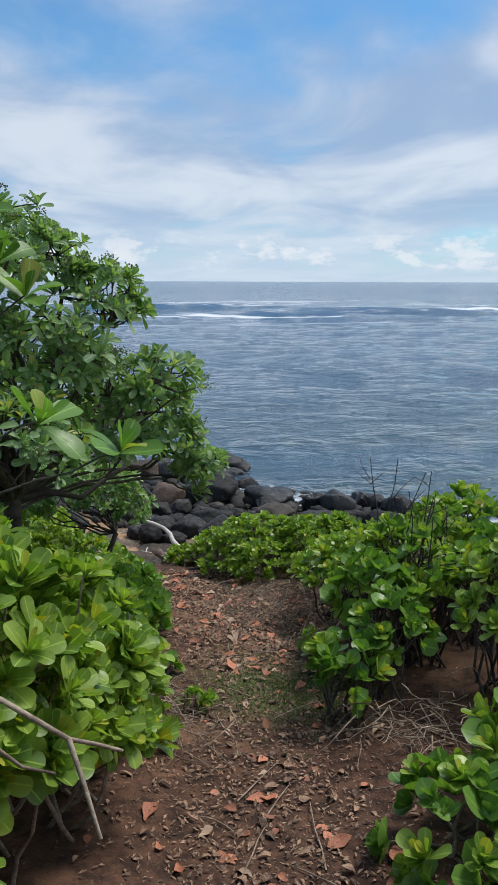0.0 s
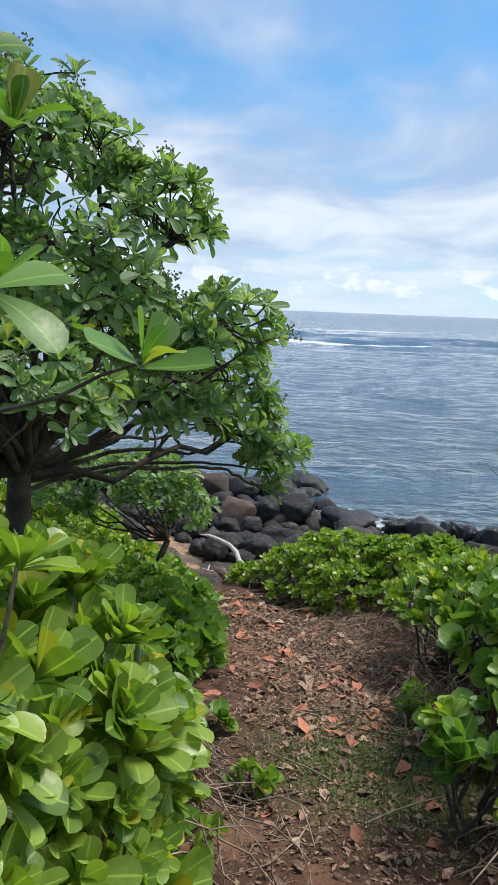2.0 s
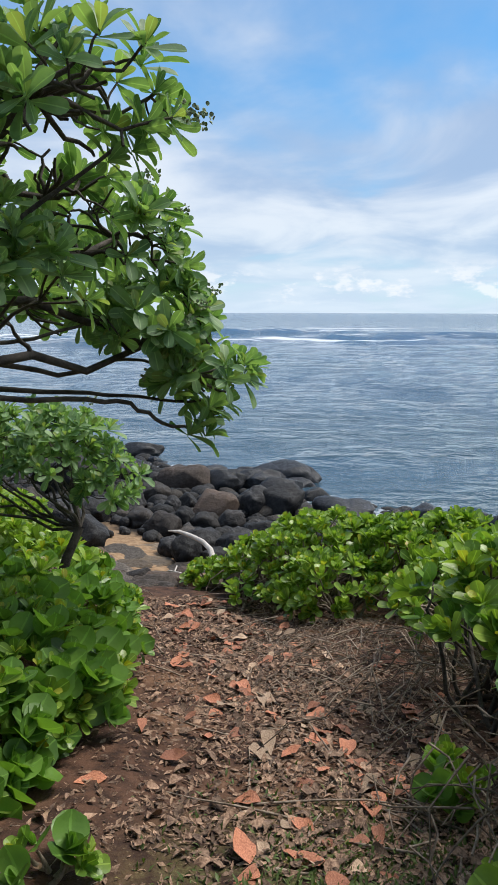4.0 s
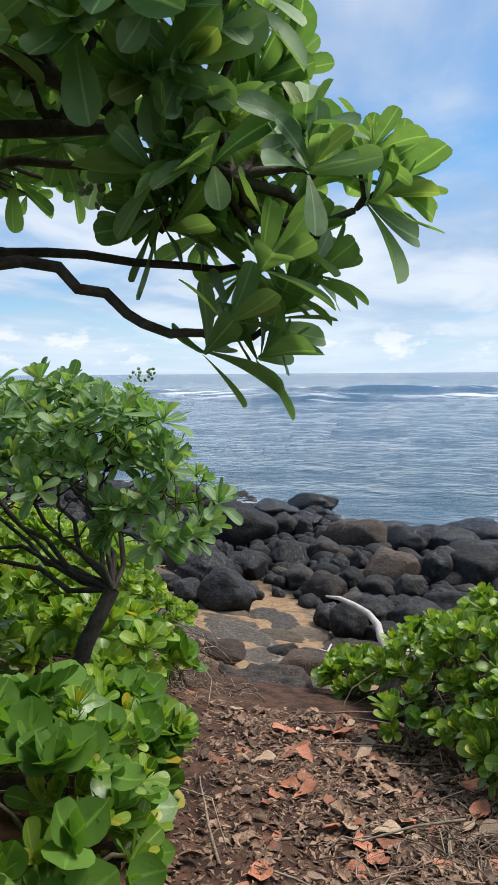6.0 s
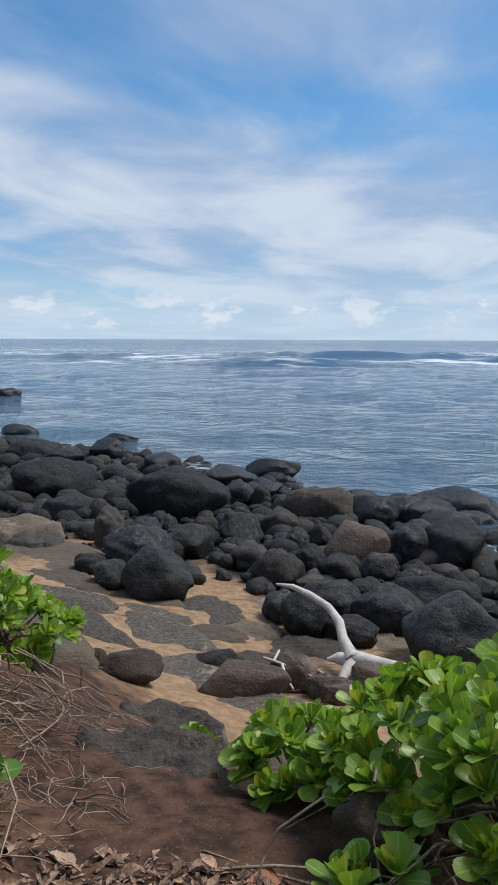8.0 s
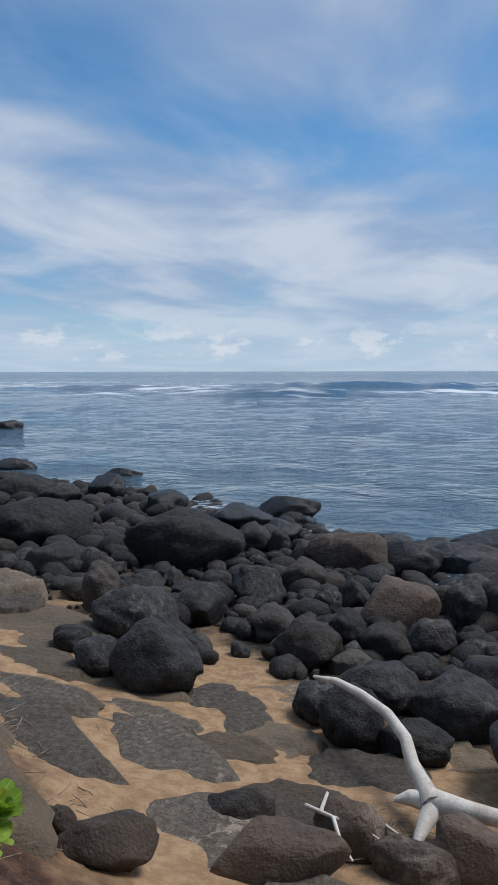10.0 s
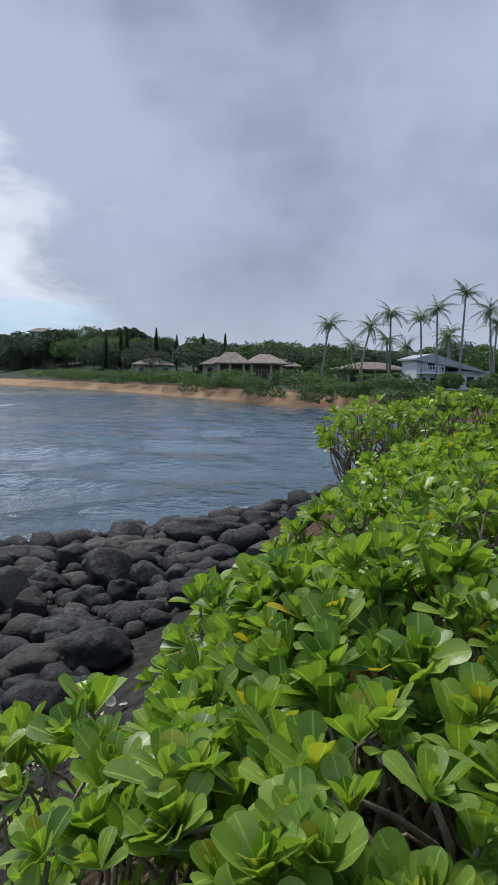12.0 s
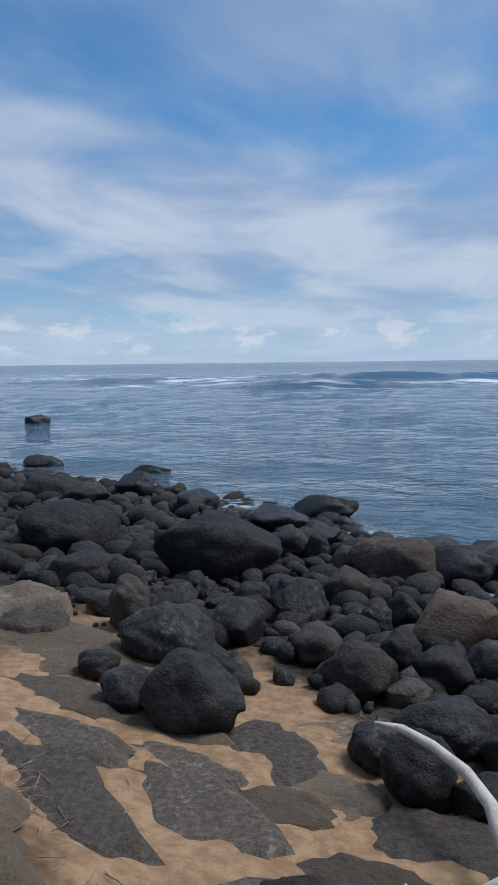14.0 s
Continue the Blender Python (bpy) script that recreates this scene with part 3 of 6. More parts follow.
def build_sea():
    ang = np.radians(np.linspace(-80, 130, 520))
    rad = np.concatenate([np.arange(4, 30, 0.16), 30 * 1.022 ** np.arange(1, 236)])
    a, r = np.meshgrid(ang, rad)
    gx, gy = r * np.sin(a), 9 + r * np.cos(a)
    z = np.zeros_like(gx)
    for k, (ux, uy, wave, amp) in enumerate(((0.2, 1.0, 14.0, 0.05), (-0.35, 1.0, 6.3, 0.03), (0.6, 0.8, 3.4, 0.018), (0.1, 1.0, 1.9, 0.010), (0.9, 0.4, 2.6, 0.010), (0.0, 1.0, 41.0, 0.10))):
        l = math.hypot(ux, uy)
        ph = (gx * ux + gy * uy) / l * 2 * math.pi / wave + 1.7 * np.sin(gx * 0.11 * (k + 1) + k) + 1.3 * np.sin(gy * 0.07 * (k + 2))
        z += amp * np.sin(ph) * np.clip(r / 25, 0.35, 1) * (0.6 + 0.4 * np.sin(gx * 0.05 + gy * 0.031 * k + k))
    # swells that stand up over the reef
    for x0, y0, wide, high in ((-22, 118, 16, 1.1), (14, 132, 20, 0.9), (38, 150, 26, 1.0), (-60, 140, 24, 0.9), (70, 168, 22, 0.9), (-15, 176, 34, 1.2)):
        z += high * np.exp(-((gy - y0 - 4 * np.sin(gx * 0.08)) / 2.6) ** 2 - ((gx - x0) / wide) ** 2)
    shore = np.interp(gx, SHORE_X, SHORE_Y)
    gap = np.abs(gy - shore)
    fac = np.clip(1 - gap / 2.6, 0, 1) * np.clip(1 - r / 60, 0, 1)
    v = np.stack([gx.ravel(), gy.ravel(), z.ravel()], 1)
    n, m = len(ang), len(rad)
    i = np.arange(n * (m - 1)).reshape(m - 1, n)[:, :-1].ravel()
    me = mesh_of("water", v, np.stack([i, i + n, i + n + 1, i + 1], 1), sea_material())
    me.attributes.new("shore", "FLOAT", "POINT").data.foreach_set("value", fac.ravel().astype(np.float32))
    tagged(new("water", me), "choppy grey-blue sea with white water over a reef", "sea", kind="structure")


build_ground()
build_sea()

# ---- boulders ----
RB = random.Random(5)


def stone_mesh(rng, name, mat, sub=3, rough=0.22, blocky=0.0):
    bm = bmesh.new()
    bmesh.ops.create_icosphere(bm, subdivisions=sub, radius=0.5)
    s = Vector((rng.uniform(-50, 50), rng.uniform(-50, 50), rng.uniform(-50, 50)))
    cuts = [(Vector((rng.gauss(0, 1), rng.gauss(0, 1), rng.gauss(0, 0.8))).normalized(), rng.uniform(0.33, 0.45)) for _ in range(5 + int(blocky * 8))]
    for v in bm.verts:
        n = v.co.normalized()
        p = v.co * (1 + rough * noise.noise(n * 1.4 + s) + 0.13 * noise.noise(n * 2.9 + s) + 0.05 * noise.noise(n * 7 + s) + 0.018 * noise.noise(n * 17 + s))
        for c, d in cuts:
            over = p.dot(c) - d
            if over > 0:
                p -= c * over * (0.75 + 0.2 * blocky)
        v.co = p
    lo = [min(v.co[k] for v in bm.verts) for k in range(3)]
    hi = [max(v.co[k] for v in bm.verts) for k in range(3)]
    for v in bm.verts:
        v.co = Vector([(v.co[k] - lo[k]) / (hi[k] - lo[k]) - 0.5 for k in range(3)])
    return bm_mesh(name, bm, mat, True)


STONES = [stone_mesh(RB, "boulder", M_BASALT, 4, 0.24, k % 4 * 0.28) for k in range(12)]
BROWNS = [stone_mesh(RB, "boulder", M_BROWNROCK, 4, 0.26, 0.4) for k in range(4)]
WETS = [stone_mesh(RB, "boulder", M_WET, 4, 0.24, 0.5) for k in range(6)]
PLACED = []


def boulder(x, y, z, wide, deep, high, turn, kind=""):
    """One rounded basalt boulder, wide x deep x high, bedded in the beach."""
    shore = float(np.interp(x, SHORE_X, SHORE_Y))
    wet = shore - y < 1.6
    mesh = RB.choice(BROWNS if kind == "brown" else WETS if wet else STONES)
    label = "brown-topped basalt boulder among the beach rocks" if kind == "brown" else "dark wet basalt boulder at the water's edge" if wet else "big dark grey rounded basalt boulder on the beach" if wide > 0.8 else "rounded dark grey basalt boulder on the beach"
    floor = max(lie1(x, y), -0.5)
    low = min(z - high / 2, floor - 0.06)
    tall = z + high / 2 - low
    ob = thing("boulder", x, y, low + tall / 2, label, "boulder", "boulders on the beach", mesh)
    ob.rotation_euler = (radians(RB.uniform(-7, 7)), radians(RB.uniform(-7, 7)), radians(turn + RB.choice((0, 180)) + RB.uniform(-12, 12)))
    ob.scale = (wide * 1.12, deep * 1.12, tall * 1.04)
    PLACED.append((x, y, (wide + deep) / 4))
    return ob


boulder(-2.11, 16.33, 0.77, 0.79, 0.79, 0.76, 22)
boulder(-3.73, 21.66, 0.57, 1.87, 1.36, 1.13, 20)
boulder(-2.96, 17.81, 0.66, 0.93, 0.81, 0.67, 23)
boulder(-2.74, 16.34, 0.72, 0.40, 0.40, 0.42, 27)
boulder(-3.27, 16.89, 0.67, 0.38, 0.38, 0.32, 28)
boulder(-5.29, 20.23, 0.54, 1.12, 0.66, 0.55, 29)
boulder(-6.52, 21.98, 0.63, 1.67, 1.26, 1.05, 30)
boulder(-3.73, 18.52, 0.67, 0.45, 0.45, 0.79, 26)
boulder(-3.61, 19.69, 0.45, 0.53, 0.44, 0.37, 23)
boulder(-2.48, 18.65, 0.53, 0.65, 0.65, 0.60, 19)
boulder(-2.68, 20.04, 0.41, 0.49, 0.49, 0.46, 17)
boulder(-3.05, 19.72, 0.39, 0.41, 0.33, 0.27, 20)
boulder(-1.99, 19.81, 0.46, 0.71, 0.71, 0.71, 14)
boulder(-1.52, 20.80, 0.35, 0.64, 0.64, 0.62, 10)
boulder(-0.97, 19.56, 0.38, 0.38, 0.38, 0.56, 8)
boulder(-0.68, 20.15, 0.32, 0.44, 0.44, 0.54, 6)
boulder(-0.07, 19.71, 0.39, 1.02, 0.92, 0.76, 3, "brown")
boulder(-0.89, 22.69, 0.29, 1.65, 1.02, 0.85, 6, "brown")
boulder(-0.01, 22.73, 0.21, 1.03, 0.92, 0.77, 2)
boulder(-3.08, 27.65, 0.07, 1.36, 0.92, 0.76, 11)
boulder(-3.78, 25.72, 0.21, 1.24, 0.83, 0.69, 15)
boulder(-6.03, 26.98, 0.21, 0.90, 0.84, 0.70, 21)
boulder(-8.44, 28.66, 0.24, 0.94, 0.94, 0.88, 25)
boulder(-8.92, 26.88, 0.31, 1.03, 0.85, 0.71, 29)
boulder(-9.98, 27.11, 0.36, 1.44, 1.02, 0.85, 31)
boulder(-9.92, 33.11, -0.01, 1.15, 0.63, 0.49, 24)
boulder(-14.64, 34.16, 0.02, 1.29, 0.72, 0.60, 32)
boulder(-25.23, 50.60, 0.09, 1.38, 0.97, 0.81, 32)
boulder(-1.45, 18.44, 0.45, 0.55, 0.55, 0.46, 13)
boulder(-0.91, 17.71, 0.50, 0.69, 0.67, 0.56, 10, "brown")
boulder(-0.45, 17.60, 0.39, 0.47, 0.33, 0.28, 7)
boulder(-0.13, 18.23, 0.41, 0.59, 0.59, 0.52, 4)
boulder(-0.58, 18.43, 0.43, 0.44, 0.44, 0.57, 7)
boulder(-0.08, 16.80, 0.50, 0.75, 0.58, 0.49, 4)
boulder(-0.55, 16.29, 0.54, 0.42, 0.42, 0.41, 9)
boulder(-0.22, 15.87, 0.61, 0.50, 0.50, 0.57, 6)
boulder(0.30, 15.79, 0.53, 0.54, 0.43, 0.35, 1)
boulder(0.63, 16.47, 0.53, 0.78, 0.71, 0.59, -2)
boulder(0.38, 18.82, 0.34, 0.53, 0.53, 0.47, 0)
boulder(0.88, 20.10, 0.34, 0.77, 0.77, 0.84, -2)
boulder(-0.71, 14.21, 0.73, 0.40, 0.29, 0.31, 15, "brown")
boulder(-0.02, 14.24, 0.72, 0.42, 0.37, 0.41, 6, "brown")
boulder(-0.39, 13.74, 0.83, 0.76, 0.36, 0.34, 13, "brown")
boulder(0.38, 14.01, 0.70, 0.52, 0.27, 0.29, 1, "brown")
boulder(0.64, 14.20, 0.71, 0.40, 0.35, 0.40, -3, "brown")
boulder(-1.50, 13.35, 1.09, 0.21, 0.15, 0.17, 30, "brown")
boulder(-1.15, 13.21, 1.09, 0.51, 0.27, 0.30, 26, "brown")
boulder(-2.47, 23.50, 0.22, 0.43, 0.43, 0.54, 12)
boulder(-2.19, 24.80, 0.05, 0.41, 0.39, 0.33, 10)
boulder(-2.99, 23.61, 0.26, 0.65, 0.65, 0.61, 14)
boulder(1.29, 15.39, 0.72, 0.9, 0.9, 0.95, -10)
boulder(1.17, 17.02, 0.51, 1.02, 0.87, 0.72, -6)
boulder(1.94, 17.31, 0.30, 0.46, 0.31, 0.26, -12)
boulder(2.32, 17.57, 0.26, 0.27, 0.27, 0.31, -15)
boulder(2.46, 16.85, 0.42, 0.85, 0.74, 0.62, -17)
boulder(2.22, 16.39, 0.36, 0.57, 0.35, 0.29, -17)
boulder(2.25, 15.66, 0.44, 0.47, 0.45, 0.37, -19)
boulder(2.72, 15.69, 0.45, 0.63, 0.52, 0.43, -23)
boulder(2.06, 14.65, 0.62, 0.68, 0.64, 0.53, -21)
boulder(2.41, 15.01, 0.50, 0.56, 0.47, 0.39, -23)
boulder(2.59, 14.63, 0.51, 0.17, 0.17, 0.30, -27)
boulder(2.90, 14.92, 0.52, 0.68, 0.56, 0.47, -28)
boulder(3.71, 16.09, 0.55, 1.49, 1.09, 0.91, -30)
boulder(1.91, 15.30, 0.47, 0.36, 0.36, 0.30, -17)
boulder(2.01, 15.90, 0.40, 0.17, 0.17, 0.25, -16)
boulder(2.80, 19.84, 0.23, 1.29, 0.86, 0.72, -14)
boulder(2.72, 19.19, 0.21, 0.61, 0.61, 0.53, -15)
boulder(4.02, 19.65, 0.17, 0.55, 0.55, 0.61, -21)
boulder(4.62, 19.20, 0.24, 0.95, 0.87, 0.73, -25)
boulder(1.42, 20.14, 0.34, 1.07, 1.07, 0.94, -6)
boulder(1.62, 24.32, 0.09, 1.80, 1.00, 0.83, -5)
boulder(3.24, 18.84, 0.20, 0.46, 0.46, 0.44, -18)
boulder(2.78, 18.11, 0.32, 1.02, 0.73, 0.61, -17)
boulder(3.09, 16.82, 0.34, 0.57, 0.50, 0.41, -22)
boulder(4.98, 18.52, 0.14, 0.57, 0.35, 0.29, -29)
boulder(1.16, 14.55, 0.60, 0.25, 0.25, 0.26, -10, "brown")
boulder(1.46, 14.19, 0.61, 0.27, 0.20, 0.16, -15)
boulder(4.82, 15.43, 0.51, 1.14, 0.85, 0.71, -41)
boulder(4.51, 14.98, 0.46, 0.35, 0.35, 0.43, -41)
boulder(4.65, 14.71, 0.45, 0.30, 0.30, 0.35, -44)
boulder(3.86, 14.53, 0.54, 0.47, 0.47, 0.50, -39)
boulder(3.58, 14.15, 0.57, 0.38, 0.38, 0.39, -40)
boulder(3.96, 14.10, 0.56, 0.31, 0.31, 0.41, -43)
boulder(4.37, 13.94, 0.58, 0.36, 0.36, 0.45, -48)
boulder(4.30, 13.56, 0.65, 0.46, 0.46, 0.49, -51)
boulder(5.22, 13.64, 0.62, 0.80, 0.66, 0.55, -56)
boulder(4.71, 13.26, 0.65, 0.64, 0.48, 0.40, -56)
boulder(5.99, 13.76, 0.60, 0.65, 0.65, 0.66, -59)
boulder(5.14, 12.96, 0.69, 0.66, 0.55, 0.46, -61)
boulder(5.47, 14.86, 0.44, 0.44, 0.44, 0.40, -48)
boulder(5.65, 14.43, 0.45, 0.43, 0.40, 0.33, -52)
boulder(6.36, 14.45, 0.54, 0.52, 0.52, 0.71, -56)
boulder(5.55, 17.27, 0.32, 1.33, 0.73, 0.60, -37)
boulder(6.19, 19.02, 0.22, 0.72, 0.72, 0.74, -34)
boulder(7.11, 19.16, -0.00, 0.64, 0.37, 0.31, -37)
boulder(6.96, 18.32, 0.11, 0.52, 0.43, 0.36, -39)
boulder(6.30, 16.66, 0.34, 0.61, 0.61, 0.61, -43)
boulder(7.41, 17.73, 0.16, 1.02, 0.56, 0.44, -43)
boulder(8.73, 18.21, -0.11, 0.45, 0.25, 0.15, -47)
boulder(6.21, 15.16, 0.43, 0.83, 0.60, 0.50, -50)
boulder(8.20, 15.77, 0.34, 0.74, 0.74, 0.66, -55)
boulder(9.56, 15.21, 0.28, 1.5, 0.75, 0.62, -62)
boulder(7.99, 14.19, 0.41, 0.74, 0.53, 0.45, -63)
boulder(7.92, 15.08, 0.36, 0.42, 0.42, 0.55, -58)
boulder(5.89, 14.29, 0.45, 0.33, 0.33, 0.34, -54)
boulder(4.77, 16.73, 0.31, 0.49, 0.49, 0.41, -34)
boulder(4.67, 16.25, 0.31, 0.53, 0.31, 0.26, -36)
boulder(5.41, 19.54, 0.14, 0.41, 0.41, 0.64, -28)
boulder(5.78, 19.41, 0.13, 0.53, 0.53, 0.55, -31)
boulder(5.73, 13.09, 0.61, 0.34, 0.34, 0.36, -63)
boulder(9.47, 13.01, 0.68, 1.04, 1.04, 1.33, -74)
boulder(10.79, 12.54, 0.47, 0.77, 0.77, 0.77, -78)
boulder(10.00, 12.01, 0.52, 0.45, 0.45, 0.63, -81)
boulder(8.84, 11.41, 0.66, 0.66, 0.49, 0.41, -83)
boulder(7.88, 11.27, 0.76, 0.53, 0.48, 0.40, -83)
boulder(7.59, 10.95, 0.90, 0.62, 0.61, 0.50, -86)
boulder(11.51, 11.09, 0.60, 0.72, 0.72, 0.76, -87)
boulder(11.38, 10.54, 0.61, 0.46, 0.46, 0.47, -89)
boulder(10.77, 10.09, 0.72, 0.40, 0.40, 0.45, -92)
boulder(10.97, 9.57, 0.78, 0.69, 0.38, 0.32, -95)
boulder(14.18, 11.03, 0.42, 0.84, 0.49, 0.41, -87)
boulder(14.12, 9.52, 0.69, 1.44, 0.79, 0.60, -94)
boulder(11.74, 12.02, 0.40, 0.57, 0.53, 0.44, -82)
boulder(6.38, 11.82, 0.80, 0.76, 0.56, 0.47, -77)
boulder(5.09, 11.98, 0.95, 0.61, 0.61, 0.77, -71)
boulder(13.29, 14.68, 0.15, 0.83, 0.63, 0.52, -72)
boulder(7.40, 12.90, 0.65, 0.59, 0.59, 0.72, -70)
boulder(7.36, 11.84, 0.70, 0.56, 0.45, 0.38, -78)
boulder(13.76, 11.41, 0.41, 0.81, 0.55, 0.46, -86)
boulder(16.29, 14.29, -0.05, 0.87, 0.48, 0.35, -76)
boulder(14.16, 13.99, 0.14, 0.76, 0.51, 0.43, -75)
boulder(13.84, 12.88, 0.28, 1.24, 0.68, 0.46, -80)
boulder(13.33, 11.83, 0.40, 0.69, 0.60, 0.50, -84)
boulder(13.13, 10.60, 0.53, 0.77, 0.59, 0.49, -89)
boulder(8.82, 9.90, 1.06, 0.71, 0.52, 0.43, -93)
boulder(10.62, 10.88, 0.58, 0.39, 0.39, 0.44, -87)
boulder(12.10, 11.15, 0.54, 0.76, 0.76, 0.65, -86)
boulder(10.34, 10.44, 0.62, 0.42, 0.31, 0.26, -90)
boulder(6.72, 11.07, 0.89, 0.30, 0.30, 0.28, -84)
boulder(6.46, 11.36, 0.88, 0.56, 0.46, 0.38, -80)
boulder(7.24, 11.53, 0.72, 0.44, 0.30, 0.25, -80)
boulder(14.42, 8.54, 0.80, 0.75, 0.57, 0.48, -98)
boulder(15.14, 11.06, 0.41, 0.67, 0.67, 0.56, -87)
boulder(9.28, 8.53, 1.88, 0.74, 0.50, 0.41, -102)
boulder(9.91, 8.07, 2.02, 0.58, 0.32, 0.24, -104)
boulder(10.41, 8.91, 1.19, 0.54, 0.36, 0.30, -98)
boulder(10.61, 11.29, 0.50, 0.47, 0.47, 0.40, -85)
boulder(20.80, 8.96, -0.09, 0.77, 0.43, 0.21, -94)
boulder(15.49, 8.08, 0.72, 0.40, 0.23, 0.19, -99)
boulder(26.04, 5.09, -0.09, 0.49, 0.27, 0.22, -102)
boulder(12.81, 9.93, 0.62, 0.57, 0.44, 0.37, -92)
boulder(12.06, 9.42, 0.75, 0.53, 0.42, 0.35, -95)
boulder(12.15, 12.14, 0.38, 0.41, 0.41, 0.46, -81)

for x, y, z, wide, deep, high in ((0.9, 23.2, 0.22, 1.3, 0.8, 0.6), (0.2, 23.9, 0.12, 1.2, 0.8, 0.5), (1.5, 22.6, 0.16, 1.1, 0.8, 0.55), (2.2, 22.0, 0.1, 0.9, 0.6, 0.42), (-0.6, 24.3, 0.12, 1.1, 0.7, 0.5), (1.9, 23.4, 0.04, 0.9, 0.6, 0.4), (0.6, 24.9, 0.02, 1.0, 0.6, 0.4)):
    boulder(x, y, z, wide, deep, high, 25)


def fill_boulders():
    """Rocks wedged between the big ones, down into the water: the nearest singly, the rest joined."""
    rng = random.Random(21)
    made = 0
    forms = [(np.array([tuple(p.co) for p in me.vertices], np.float32), np.array([tuple(p.vertices) for p in me.polygons], np.int32)) for me in (stone_mesh(rng, "stone", M_BASALT, 2, 0.24, k * 0.2) for k in range(6))]
    vs, fs, n = [], [], 0
    for _ in range(45000):
        if made >= 2300:
            break
        x = rng.uniform(-18, 20)
        ys, yb = float(np.interp(x, SHORE_X, SHORE_Y)), float(np.interp(x, BANK_X, BANK_Y))
        u = rng.uniform(0.38 if x < 2.5 else 0.2, 1.08)
        y = yb + u * (ys - yb)
        if -3.7 < x < 1.3 and y < 16.9 or 2.2 < x < 4.4 and y < 13.7:
            continue
        size = rng.uniform(0.16, 0.42) if rng.random() < 0.75 else rng.uniform(0.4, 0.7)
        if any((x - a) ** 2 + (y - b) ** 2 < (0.54 * (r + size / 2)) ** 2 for a, b, r in PLACED):
            continue
        g, high = lie1(x, y), size * rng.uniform(0.6, 0.9)
        made += 1
        if len(PLACED) < 420 and size > 0.28 and -6 < x < 11:
            boulder(x, y, max(g, -0.25) + high * 0.28, size, size * rng.uniform(0.6, 0.95), high, rng.uniform(0, 180))
            continue
        PLACED.append((x, y, size * 0.45))
        v, f = rng.choice(forms)
        m = pose(x, y, max(g, -0.3) + high * 0.25, rng.uniform(-20, 20), rng.uniform(-20, 20), rng.uniform(0, 360)) @ Matrix.Diagonal((size * 1.15, size * rng.uniform(0.7, 1.0), high, 1))
        vs.append(moved(v, m))
        fs.append(f + n)
        n += len(v)
    tagged(new("beach_stones", mesh_of("beach_stones", np.concatenate(vs), np.concatenate(fs), M_BASALT_SMALL)), "dark basalt stones wedged between the big boulders", "stones", kind="stuff")


M_BASALT_SMALL = rock("basalt_cobble", (0.007, 0.007, 0.007), (0.034, 0.032, 0.031), (0.052, 0.043, 0.034), 0.68, 0.25, 1.5, True)
fill_boulders()


def stones_between():
    """Cobbles and grit too small to count."""
    rng = random.Random(8)
    base = [stone_mesh(rng, "cobble", M_BASALT, 1, 0.2, 0.3) for _ in range(4)]
    forms = []
    for me in base:
        v = np.array([tuple(p.co) for p in me.vertices], np.float32)
        f = np.array([tuple(p.vertices) + (p.vertices[2],) for p in me.polygons], np.int32)
        forms.append((v, f[:, :3]))
        bpy.data.meshes.remove(me)
    vs, fs, n = [], [], 0
    for k in range(2600):
        x = rng.uniform(-12, 17)
        ys, yb = float(np.interp(x, SHORE_X, SHORE_Y)), float(np.interp(x, BANK_X, BANK_Y))
        y = yb + rng.uniform(0.3 if not -3.5 < x < 1.5 else 0.46, 1.02) * (ys - yb)
        s = rng.uniform(0.05, 0.17)
        v, f = rng.choice(forms)
        m = pose(x, y, lie1(x, y) + s * 0.15, rng.uniform(0, 360), rng.uniform(0, 360), rng.uniform(0, 360)) @ Matrix.Diagonal((s, s * 0.8, s * 0.6, 1))
        vs.append(moved(v, m))
        fs.append(f + n)
        n += len(v)
    tagged(new("cobbles", mesh_of("cobbles", np.concatenate(vs), np.concatenate(fs), M_BASALT_SMALL)), "small dark cobbles packed between the boulders", "cobbles", kind="stuff")


stones_between()

# ---- beach things ----
def slab(rng, x, y, wide, deep, high, turn, mat, label, sink=0.4):
    """A flat shelf of rock with a ragged edge, flush in the sand."""
    bm = bmesh.new()
    n, rings = 34, 5
    seed = Vector((rng.uniform(-40, 40), rng.uniform(-40, 40), 0))
    loops = []
    for k in range(rings + 1):
        t = k / rings
        loop = []
        for i in range(n):
            a = 2 * math.pi * i / n
            d = Vector((math.cos(a), math.sin(a), 0))
            r = (1 + 0.28 * noise.noise(d * 1.1 + seed) + 0.24 * noise.noise(d * 3 + seed) + 0.13 * noise.noise(d * 8 + seed)) * (1 - 0.8 * t if k else 1.04)
            up = 0.0 if k == 0 else high * (0.75 + 0.35 * noise.noise(Vector((d.x * r * 2, d.y * r * 2, 3)) + seed))
            loop.append(bm.verts.new((d.x * r * wide / 2, d.y * r * deep / 2, up if k else -high)))
        loops.append(loop)
    for a, b in zip(loops, loops[1:]):
        for i in range(n):
            bm.faces.new((a[i], a[(i + 1) % n], b[(i + 1) % n], b[i]))
    bm.faces.new(loops[-1])
    ob = thing("rock_slab", x, y, lie1(x, y) - high * sink, label, "rock slab", "shelf rocks in the sand", bm_mesh("rock_slab", bm, mat, True))
    ob.rotation_euler = (0, 0, radians(turn))
    return ob


